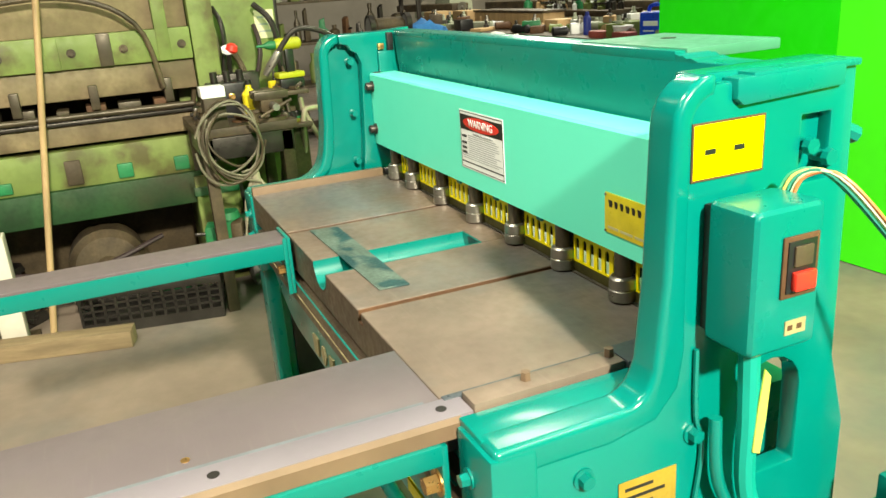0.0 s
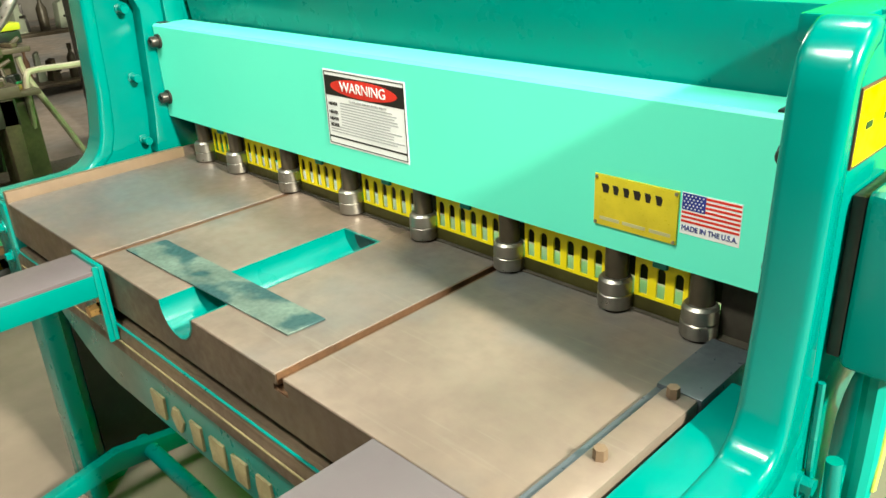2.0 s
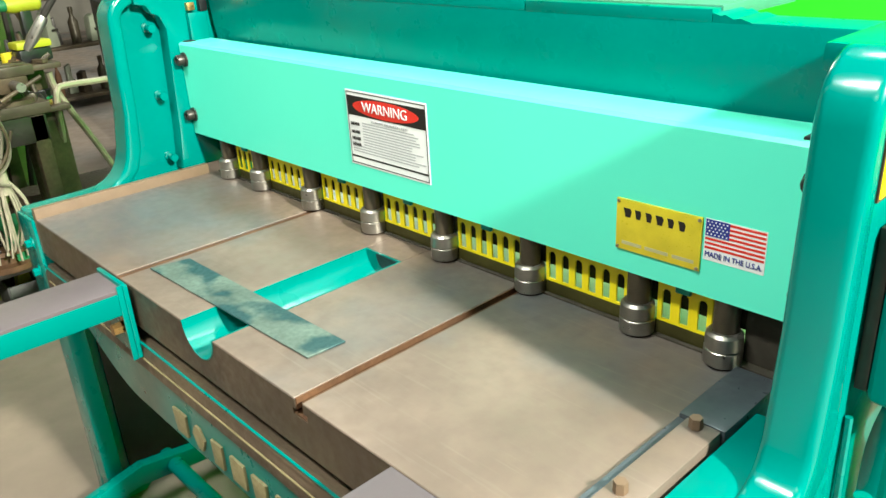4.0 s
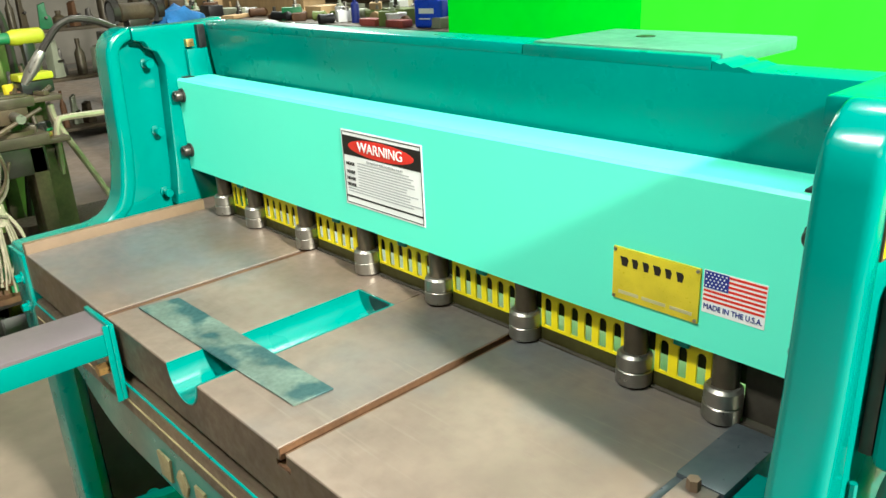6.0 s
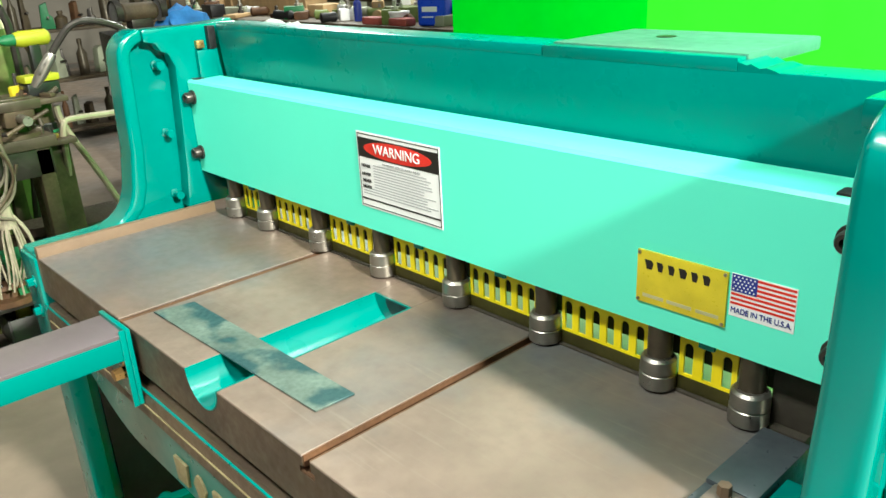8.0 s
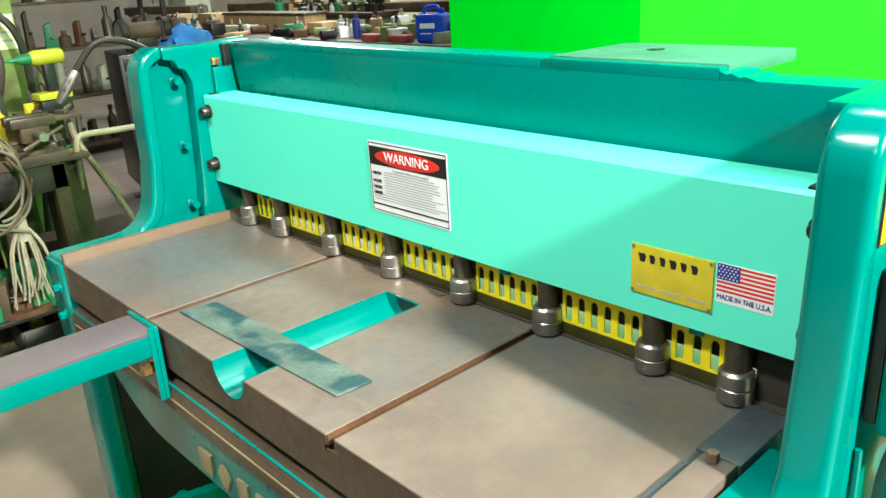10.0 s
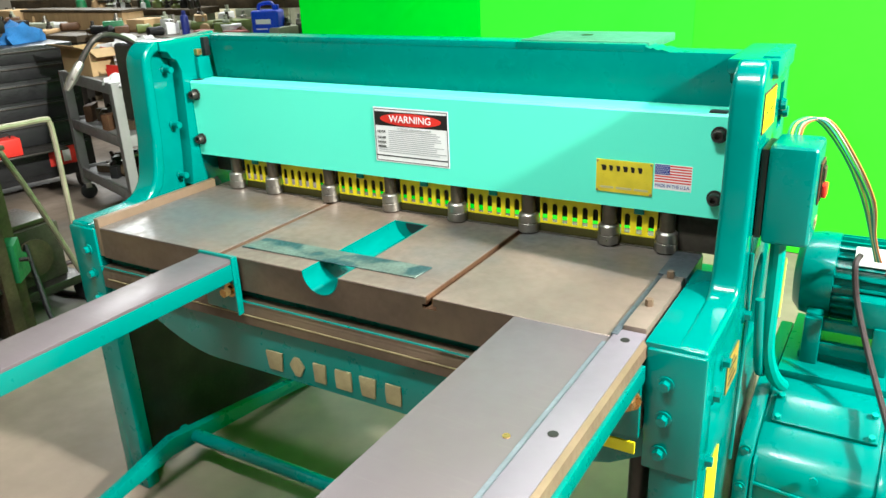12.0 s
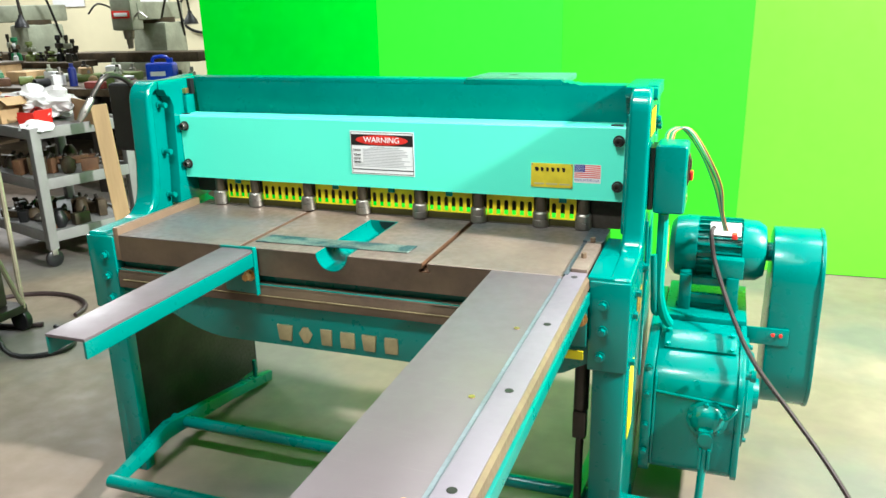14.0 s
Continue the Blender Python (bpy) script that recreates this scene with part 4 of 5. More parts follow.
for s in (-1, 1):
    lat = bmesh.new()
    box(lat, s * 0.155 - 0.006, s * 0.155 + 0.006, -0.30, 0.30, 0.0, 0.05)
    box(lat, s * 0.155 - 0.010, s * 0.155 + 0.010, -0.31, 0.31, 0.17, 0.205, 0.003)
    for k in range(13):
        y = -0.30 + k * 0.05
        box(lat, s * 0.155 - 0.004, s * 0.155 + 0.004, y - 0.006, y + 0.006, 0.05, 0.17, 0, 1)
    for k in range(3):
        box(lat, s * 0.155 - 0.004, s * 0.155 + 0.004, -0.30, 0.30, 0.075 + k * 0.03, 0.083 + k * 0.03, 0, 1)
    part("long_side", lat, DARKSTEEL, crate)
    end = bmesh.new()
    box(end, -0.155, 0.155, s * 0.30 - 0.006, s * 0.30 + 0.006, 0.0, 0.08)
    box(end, -0.16, 0.16, s * 0.30 - 0.010, s * 0.30 + 0.010, 0.15, 0.205, 0.003)
    for k in range(7):
        box(end, -0.15 + k * 0.05 - 0.006, -0.15 + k * 0.05 + 0.006, s * 0.30 - 0.004, s * 0.30 + 0.004, 0.08, 0.15, 0, 1)
    part("short_side", end, DARKSTEEL, crate)
plank = thing("wooden_beam", "weathered brown timber lying on the floor", "timber", (-1.90, -1.107, 0), turn=-14.3)
part("timber", bx(-0.05, 0.05, -0.75, 0.30, 0.0, 0.075, 0.006), material("weathered_timber", (0.22, 0.16, 0.09), 0.8, 0, 0.2, 4, 0.1, 50, stretch=(8, 1, 8)), plank)
broom = thing("broom_handle", "upright bare wooden pole leaning on the press", "pole", (0, 0, 0))
part("pole", cyl(bmesh.new(), (-1.95, -1.14, 0.0), (-2.38, -0.875, 1.78), 0.014, n=12), WOOD, broom)
whitebox = thing("white_post", "dirty white painted post standing by the press", "post", (-2.1, -1.29, 0))
part("shaft", bx(-0.05, 0.05, -0.05, 0.05, 0.0, 0.50, 0.008), material("dirty_white_paint", (0.6, 0.55, 0.47), 0.6, 0, 0.12, 5, stain=(0.3, 0.24, 0.18)), whitebox)
part("base", bx(-0.09, 0.09, -0.09, 0.09, 0.0, 0.02, 0.003), GREASE, whitebox)

# vise bench with the hanging cord
bench = thing("vise_bench", "heavy greasy steel work stand", "bench", (-2.2, -0.17, -0.05))
slab("top", -0.28, 0.28, -0.24, 0.20, 0.86, 0.90, GREASE, bench)
for sx in (-0.24, 0.24):
    for sy in (-0.20, 0.15):
        slab("leg", sx - 0.025, sx + 0.025, sy - 0.025, sy + 0.025, 0.05, 0.86, GREASE, bench, 0.003)
slab("shelf", -0.25, 0.25, -0.21, 0.17, 0.30, 0.32, DARKSTEEL, bench)
slab("apron", -0.26, 0.265, -0.22, 0.18, 0.76, 0.858, DARKSTEEL, bench)
vise = thing("bench_vise", "old brown iron bench vise on the work stand", "vise", (-2.0, -0.075, 0.85))
part("base", lathe(bmesh.new(), (0, 0, 0), (0, 0, 0.1), [(0, 0.08), (0.015, 0.08), (0.02, 0.055), (0.05, 0.05)], 18), GREASE, vise)
vb = bmesh.new()
prism(vb, [[(-0.11, 0.045), (0.09, 0.045), (0.10, 0.10), (0.06, 0.125), (-0.02, 0.13), (-0.10, 0.12)]], "y", -0.05, 0.05, 0.012)
part("body", vb, GREASE, vise)
part("jaw", bx(-0.02, 0.03, -0.075, 0.075, 0.10, 0.135, 0.006), STEM, vise)
part("jaw", bx(0.055, 0.10, -0.075, 0.075, 0.10, 0.135, 0.006), STEM, vise)
part("screw", cyl(bmesh.new(), (0.09, 0, 0.075), (0.18, 0, 0.075), 0.016, n=12), STEEL, vise)
part("handle", cyl(bmesh.new(), (0.17, -0.07, 0.04), (0.17, 0.07, 0.10), 0.007, n=8), GREASE, vise)
wb = thing("white_carton", "small white carton on the work stand", "carton", (-1.975, -0.315, 0.85))
part("carton_body", bx(-0.05, 0.05, -0.045, 0.045, 0.0, 0.17, 0.003), STEM, wb)
part("carton_lid", bx(-0.053, 0.053, -0.05, 0.05, 0.132, 0.176, 0.003), WHITE, wb)
coil = thing("hanging_cord_coil", "coil of pale grey cable hanging from the work stand", "cable", (-1.90, -0.275, 0.82))
CABLE = material("dirty_grey_cable", (0.15, 0.135, 0.095), 0.55, 0, 0.2, 14)
for i in range(7):
    r, ph = 0.098 + 0.007 * (i % 5), i * 2.4
    pts = [(0.007 * i + 0.008 * math.sin(2 * a + ph), r * 1.12 * math.cos(a) + 0.010 * math.sin(2 * a + ph) + 0.012 * math.cos(ph), r * 1.42 * math.sin(a) - 0.008 * i + 0.010 * math.cos(3 * a + ph)) for a in (k * math.pi / 9 + ph for k in range(18 if i % 3 else 16))]
    part("loop", tube(bmesh.new(), pts, 0.0055, 6, 2), CABLE if i % 3 else GREASE, coil)
part("tail", tube(bmesh.new(), [(0.02, -0.10, -0.11), (0.03, -0.03, -0.17), (0.035, 0.05, -0.20), (0.03, 0.10, -0.22)], 0.0055, 6, 3), CABLE, coil)
rope = thing("frayed_rope", "bundle of frayed off-white cord hanging from the stand", "rope", (-1.90, -0.195, 0.66))
part("knot", lathe(bmesh.new(), (0, 0, 0), (0, 0, -0.1), [(0, 0.012), (0.02, 0.022), (0.06, 0.024), (0.09, 0.03)], 10), ROPE, rope)
for i in range(22):
    a, k = rnd.uniform(0, 6.28), rnd.uniform(0.4, 1.0)
    ex, ey = 0.06 * k * math.cos(a), 0.085 * k * math.sin(a)
    part("strand", tube(bmesh.new(), [(0.3 * ex, 0.3 * ey, -0.05), (0.8 * ex, 0.8 * ey, -0.12), (ex, ey, -0.20 - 0.06 * rnd.random()), (ex * 0.7 + rnd.uniform(-0.02, 0.02), ey * 0.9 + rnd.uniform(-0.03, 0.03), -0.27 - 0.07 * rnd.random())], 0.004, 5, 3), ROPE, rope)
cab = thing("green_cabinet", "pale green machine cabinet with a cream label", "cabinet", (-2.85, -0.09, 0))
slab("body", -0.2, 0.2, -0.30, 0.24, 0.0, 1.9, OLDGREEN, cab, 0.01)
slab("label_plate", 0.2, 0.204, 0.13, 0.23, 1.17, 1.31, CREAM, cab, 0.001)
for i in range(3):
    slab("label_bar", 0.204, 0.2045, 0.145, 0.215, 1.20 + i * 0.035, 1.21 + i * 0.035, GREYINK, cab, 0)
slab("knob_plate", 0.2, 0.23, -0.20, -0.08, 1.20, 1.36, DARKSTEEL, cab)
slab("top_trim", -0.21, 0.21, -0.31, 0.25, 1.9, 1.93, DKGREEN, cab)
knob = thing("stop_button", "white and red mushroom button on a dark box", "button", (-2.45, -0.12, 0.93))
part("housing", bx(-0.05, 0.04, -0.12, 0.10, -0.15, 0.10, 0.01), DARKSTEEL, knob)
part("collar", cyl(bmesh.new(), (0.0, -0.03, 0.10), (0.05, -0.03, 0.22), 0.012, n=12), DARKSTEEL, knob)
part("button_cap", lathe(bmesh.new(), (0.03, -0.03, 0.20), (0.06, -0.03, 0.25), [(0, 0.02), (0.01, 0.032), (0.025, 0.031), (0.027, 0.026)], 16), WHITE, knob)
part("button_face", lathe(bmesh.new(), (0.05, -0.02, 0.20), (0.055, 0.0, 0.26), [(0, 0.02), (0.01, 0.030), (0.035, 0.026), (0.045, 0.010)], 16), RED, knob)


def power_drill(at, turn):
    d = thing("cordless_drill", "lime yellow and black cordless drill", "drill", at, turn=turn)
    part("motor_body", lathe(bmesh.new(), (0, 0.075, 0.195), (0, -0.05, 0.195), [(0, 0.02), (0.008, 0.027), (0.10, 0.028), (0.12, 0.022)], 16), DRILLY, d)
    part("chuck", lathe(bmesh.new(), (0, -0.045, 0.195), (0, -0.14, 0.195), [(0, 0.020), (0.03, 0.019), (0.05, 0.009), (0.085, 0.004)], 14), DKGREEN, d)
    part("grip", bx(-0.016, 0.016, -0.005, 0.035, 0.07, 0.175, 0.008), BLACK, d)
    part("battery", bx(-0.035, 0.035, -0.05, 0.065, 0.0, 0.045, 0.008), BLACK, d)
    part("battery_cap", bx(-0.036, 0.036, -0.055, 0.07, 0.046, 0.072, 0.008), DRILLY, d)
    return d


power_drill((-2.06, 0.045, 0.972), 8)
shelf = thing("tool_shelf", "cluttered dark tool shelf behind the work stand", "shelf", (-2.08, 0.14, 0))
slab("upper_board", -0.13, 0.12, -0.20, -0.03, 0.95, 0.97, GREASE, shelf)
slab("lower_board", -0.13, 0.12, -0.20, -0.03, 0.80, 0.82, GREASE, shelf)
slab("pedestal", -0.09, 0.05, -0.16, -0.04, 0.0, 0.80, GREASE, shelf, 0.01)
slab("web", -0.10, -0.06, -0.15, -0.04, 0.82, 0.95, GREASE, shelf, 0.004)
for i in range(14):
    y, z = rnd.uniform(-0.18, -0.05), rnd.choice((0.97, 0.82))
    o = thing("shelf_tool", "small greasy hand tool on the shelf", "tool", (-2.33 + rnd.uniform(-0.08, 0.09) + 0.25, y + 0.13, z), turn=rnd.uniform(0, 180), group="tools on the shelf")
    h = rnd.uniform(0.02, 0.10)
    part("shank", cyl(bmesh.new(), (0, 0, 0), (0.02, 0.03, h), 0.012, 0.008, 10), rnd.choice((GREASE, DARKSTEEL, STEM)), o)
    part("grip", bx(-0.03, 0.03, -0.012, 0.012, 0.0, h * 0.5, 0.005), rnd.choice((DKGREEN, RUST, BRASS, BLACK, OLIVE, GREASE)), o)

# grinder on the tool chest
gr = thing("bench_grinder", "greasy grey bench grinder with two wheels on the tool chest", "grinder", (-4.12, 1.30, -0.135))
slab("base", -0.09, 0.09, -0.10, 0.10, 1.12, 1.135, GREASE, gr)
part("foot", bx(-0.05, 0.05, -0.07, 0.07, 1.135, 1.20, 0.012), DARKSTEEL, gr)
part("motor", lathe(bmesh.new(), (0, -0.12, 1.24), (0, 0.12, 1.24), [(0, 0.04), (0.02, 0.058), (0.22, 0.058), (0.24, 0.04)], 20), GREASE, gr)
for s in (-1, 1):
    part("wheel", lathe(bmesh.new(), (0, s * 0.13, 1.24), (0, s * 0.155, 1.24), [(0, 0.02), (0.001, 0.07), (0.025, 0.07), (0.026, 0.02)], 24), GREY, gr)
    part("wheel_guard", prism(bmesh.new(), [arc(0, 1.24, 0.082, -30, 200, 14) + arc(0, 1.24, 0.074, 200, -30, 14)], "y", s * 0.142 - 0.02, s * 0.142 + 0.02), DARKSTEEL, gr)

# welding trolley with tubular handle
wt = thing("welding_trolley", "dark trolley with a bent dull chrome tube handle", "trolley", (-2.25, 0.25, 0))
slab("deck", -0.25, 0.14, -0.18, 0.18, 0.10, 0.14, DARKSTEEL, wt)
slab("machine_box", -0.22, 0.08, -0.16, 0.13, 0.14, 0.40, OILY, wt, 0.015)
slab("box_lid", -0.20, 0.06, -0.14, 0.11, 0.401, 0.425, STEM, wt, 0.008)
part("box_spool", lathe(bmesh.new(), (0.08, -0.02, 0.27), (0.12, -0.02, 0.27), [(0, 0.07), (0.01, 0.085), (0.02, 0.085), (0.03, 0.04)], 20), GREASE, wt)
part("handle", tube(bmesh.new(), [(0.13, 0.165, 0.12), (0.135, 0.165, 0.45), (0.14, 0.163, 0.76), (0.142, 0.155, 0.84), (0.152, 0.13, 0.856), (0.19, 0.0, 0.866), (0.228, -0.13, 0.875), (0.236, -0.16, 0.862), (0.235, -0.172, 0.80), (0.20, -0.17, 0.62), (0.12, -0.16, 0.14)], 0.012, 8, 6), CHROME, wt)
part("handle_stay", tube(bmesh.new(), [(0.225, -0.17, 0.93), (0.222, -0.15, 0.84), (0.19, -0.02, 0.56), (0.15, 0.14, 0.16)], 0.012, 8, 5), CHROME, wt)
for sx in (-0.20, 0.10):
    for sy in (-0.17, 0.17):
        part("wheel", lathe(bmesh.new(), (sx, sy - 0.02, 0.055), (sx, sy + 0.02, 0.055), [(0, 0.02), (0.002, 0.05), (0.008, 0.055), (0.032, 0.055), (0.038, 0.05), (0.04, 0.02)], 18), BLACK, wt)
part("hose", tube(bmesh.new(), [(0.10, -0.05, 0.34), (0.22, -0.10, 0.20), (0.34, -0.12, 0.03), (0.5, 0.02, 0.012), (0.42, 0.16, 0.012), (0.25, 0.22, 0.015)], 0.012, 8, 5), BLACK, wt)
hose2 = thing("floor_hose", "dark rubber hose looped on the floor", "hose", (-2.32, 0.62, 0))
part("hose_loop", tube(bmesh.new(), [(0.30 * math.cos(a), 0.22 * math.sin(a), 0.013) for a in (k * 0.35 for k in range(17))], 0.012, 8, 3), RUBBER, hose2)

# grey utility cart with clutter
UC = thing("utility_cart", "grey plastic three-tier utility cart on casters", "cart", (-2.78, 1.25, 0), turn=-17.5)
for z in (0.155, 0.475, 0.775):
    tray = bmesh.new()
    box(tray, -0.86, 0.03, -0.02, 0.60, z + 0.035, z + 0.045)
    for a in ((-0.86, 0.03, -0.025, -0.008), (-0.86, 0.03, 0.588, 0.605), (-0.865, -0.848, -0.02, 0.60), (0.018, 0.035, -0.02, 0.60)):
        box(tray, *a, z, z + 0.065, 0.004)
    part("tray", tray, GREY, UC)
for x in (-0.84, 0.01):
    for y in (0.0, 0.58):
        part("post", bx(x - 0.028, x + 0.028, y - 0.028, y + 0.028, 0.11, 0.84, 0.006), GREY, UC)
        w = part("caster", lathe(bmesh.new(), (x - 0.015, y, 0.052), (x + 0.015, y, 0.052), [(0, 0.015), (0.001, 0.045), (0.006, 0.052), (0.024, 0.052), (0.029, 0.045), (0.03, 0.015)], 18), BLACK, UC)
        part("caster_fork", bx(x - 0.024, x + 0.024, y - 0.018, y + 0.018, 0.075, 0.112, 0.003), STEEL, w)
TC = UC.matrix_world.copy()


def on_cart(name, label, cat, x, y, z, turn=0):
    ob = thing(name, label, cat)
    ob.matrix_world = TC @ pose(x, y, z, 0, 0, turn)
    return ob


c = on_cart("cardboard_box", "open brown cardboard box with flaps on the cart", "box", -0.68, 0.16, 0.822, 8)
for w in ((-0.18, 0.18, -0.13, -0.126), (-0.18, 0.18, 0.126, 0.13), (-0.18, -0.176, -0.126, 0.126), (0.176, 0.18, -0.126, 0.126)):
    part("wall", bx(*w, 0.0, 0.16), CARD, c)
part("bottom", bx(-0.175, 0.175, -0.125, 0.125, 0.0, 0.004), CARD, c)
part("flap", prism(bmesh.new(), [[(-0.13, 0.16), (-0.21, 0.19), (-0.212, 0.186), (-0.133, 0.156)]], "x", -0.18, 0.18), CARD, c)
part("flap", prism(bmesh.new(), [[(0.18, 0.16), (0.27, 0.12), (0.268, 0.116), (0.177, 0.156)]], "y", -0.13, 0.13), CARD, c)
c = on_cart("plastic_bag", "crumpled white plastic bag with a red print", "bag", -0.56, 0.36, 0.822)
bag = bmesh.new()
bmesh.ops.create_icosphere(bag, subdivisions=4, radius=1.0, matrix=Matrix.Translation((0, 0, 0.10)) @ Matrix.Diagonal((0.31, 0.17, 0.095, 1)))
for v in bag.verts:
    v.co += (v.co - Vector((0, 0, 0.10))) * (0.45 * noise.noise(v.co * 11) + 0.25 * noise.noise(v.co * 29))
    v.co.z = max(0.0, v.co.z)
part("sack", bag, material("thin_white_plastic", (0.55, 0.54, 0.53), 0.4, 0, 0.1, 9, 0.3, 40), c)
part("red_print", bx(-0.15, -0.02, -0.158, -0.150, 0.12, 0.15, 0.002), RED, c)
c = on_cart("red_bin", "open red plastic parts bin", "bin", -0.33, 0.19, 0.822, 20)
bn = bmesh.new()
prism(bn, [[(-0.06, 0.0), (0.06, 0.0), (0.075, 0.085), (0.068, 0.085), (0.055, 0.008), (-0.055, 0.008), (-0.068, 0.05), (-0.075, 0.05)]], "y", -0.07, 0.07)
box(bn, -0.06, 0.065, -0.073, -0.069, 0.0, 0.075)
box(bn, -0.06, 0.065, 0.069, 0.073, 0.0, 0.075)
part("bin_shell", bn, RED, c)
c = on_cart("white_rag", "crumpled white cloth on the cart", "cloth", -0.05, 0.06, 0.822)
rag = bmesh.new()
bmesh.ops.create_icosphere(rag, subdivisions=3, radius=1.0, matrix=Matrix.Diagonal((0.11, 0.08, 0.055, 1)))
for v in rag.verts:
    v.co *= 1 + 0.5 * noise.noise(v.co * 24)
    v.co.z = max(0.0, v.co.z)
part("cloth", rag, WHITE, c)
c = on_cart("board_sheet", "sheet of brown board leaning over the cart", "board", -0.05, 0.36, 0.822, -10)
part("sheet", bx(-0.20, 0.14, 0, 0.01, 0.0, 0.14, 0.002), CARD, c)
for i in range(64):
    z = rnd.choice((0.202, 0.522, 0.522, 0.202, 0.822))
    x, y = rnd.uniform(-0.80, -0.04), rnd.uniform(0.05, 0.53)
    if z > 0.8:
        x = rnd.uniform(-0.82, -0.5)
    o = on_cart("cart_part", "greasy machine part or tool lying on the cart", "part", x, y, z, rnd.uniform(0, 180))
    tagged(o, group="clutter on the cart")
    h, mt_ = rnd.uniform(0.02, 0.11), rnd.choice((GREASE, DARKSTEEL, RUST, GREASE, STEEL, STEM, RUST, BLACK, GREASE))
    if i % 3:
        part("block", bx(-rnd.uniform(0.02, 0.09), rnd.uniform(0.02, 0.08), -0.025, 0.025, 0, h, 0.006), mt_, o)
        part("stub", cyl(bmesh.new(), (0, 0, h * 0.5), (0.05, 0.02, h + 0.02), 0.011, n=10), DARKSTEEL, o)
    else:
        part("ring", lathe(bmesh.new(), (0, 0, 0), (0, 0, h), [(0, 0.03), (h * 0.3, 0.045), (h * 0.7, 0.04), (h, 0.02)], 14), mt_, o)
post = thing("leaning_board", "raw pine board leaning beside the cart", "board", (0, 0, 0))
pb = bmesh.new()
box(pb, -0.045, 0.045, -0.012, 0.012, -0.505, 0.455, 0.003, 1, Matrix.Translation((-2.385, 1.42, 0.51)) @ Matrix.Rotation(radians(-4.8), 4, "Y") @ Matrix.Rotation(radians(40), 4, "Z"))
part("board", pb, WOOD, post)

# greasy odds and ends round the work stand, under the press and on the floor
fuel = thing("red_toolbox", "dull red metal box on the open tray of the tool chest", "box", (-3.765, 1.11, 0.36), turn=-12)
part("box_body", bx(-0.06, 0.06, -0.09, 0.09, 0.0, 0.11, 0.01), RED, fuel)
part("box_handle", tube(bmesh.new(), [(0, -0.05, 0.11), (0, -0.04, 0.135), (0, 0.04, 0.135), (0, 0.05, 0.11)], 0.006, 6, 4), DARKSTEEL, fuel)
for i in range(52):
    on_stand = i < 18 or i > 33
    x, y, z = (rnd.uniform(-2.42, -1.96), rnd.uniform(-0.37, 0.06), 0.85 if i < 18 else 0.27) if on_stand else (rnd.uniform(-2.85, -2.3), rnd.uniform(-1.9, -0.45), 0.0)
    k = 0.7 if i < 18 else 1.6
    o = thing("iron_part", "greasy brown iron part lying in the clutter", "part", (x, y, z), turn=rnd.uniform(0, 180), group="clutter by the press")
    h, w = rnd.uniform(0.03, 0.12) * k, rnd.uniform(0.03, 0.07) * k
    mt_ = rnd.choice((GREASE, GREASE, DARKSTEEL, RUST, STEM, GREASE, DKGREEN, OLIVE if i % 9 == 0 else BEDEDGE))
    if i % 3 == 0:
        part("collar", lathe(bmesh.new(), (0, 0, 0), (0, 0, h), [(0, w), (h * 0.3, w), (h * 0.32, w * 0.6), (h * 0.8, w * 0.55), (h * 0.82, w * 0.8), (h, w * 0.7)], 16), mt_, o)
    else:
        part("casting", prism(bmesh.new(), [[(-w, 0), (w, 0), (w * 0.9, h * 0.5), (w * 0.3, h * 0.6), (w * 0.2, h), (-w * 0.8, h * 0.9)]], "y", -w * 0.5, w * 0.5, 0.006), mt_, o)
        part("pin", cyl(bmesh.new(), (-w * 0.4, -w, h * 0.5), (-w * 0.4, w * 1.1, h * 0.5), 0.009, n=10), DARKSTEEL, o)
for pts in (((-2.42, -1.8, 0.30), (-2.40, -1.3, 0.22), (-2.35, -0.95, 0.20), (-2.45, -0.6, 0.28)), ((-2.40, -1.5, 0.02), (-2.3, -1.1, 0.10), (-2.42, -0.75, 0.06), (-2.38, -0.5, 0.02))):
    hz = thing("old_hose", "dirty brown hose sagging under the press", "hose")
    part("hose_run", tube(bmesh.new(), pts, 0.013, 8, 5), RUBBER, hz)
fb = thing("parts_tray", "dark grey tray of green and brown scrap on the floor", "tray", (-2.36, -0.10, 0))
part("tray_floor", bx(-0.14, 0.14, -0.11, 0.11, 0.0, 0.012, 0.003), DARKSTEEL, fb)
for a in ((-0.145, -0.135, -0.11, 0.11), (0.135, 0.145, -0.11, 0.11), (-0.135, 0.135, -0.115, -0.105), (-0.135, 0.135, 0.105, 0.115)):
    part("tray_wall", bx(*a, 0.0, 0.11, 0.004), GREY, fb)
for i in range(14):
    o = thing("scrap_piece", "small scrap piece lying in the tray", "scrap", (-2.36 + rnd.uniform(-0.07, 0.07), -0.10 + rnd.uniform(-0.05, 0.05), 0.012), turn=rnd.uniform(0, 180), group="scrap in the tray")
    h = rnd.uniform(0.06, 0.16)
    part("offcut", prism(bmesh.new(), [[(-0.04, 0), (0.05, 0), (0.03, h), (-0.01, h * 0.8)]], "y", -0.015, 0.015, 0.004), rnd.choice((DKGREEN, GREASE, STEM, OLIVE, BEDEDGE, RUST)), o)

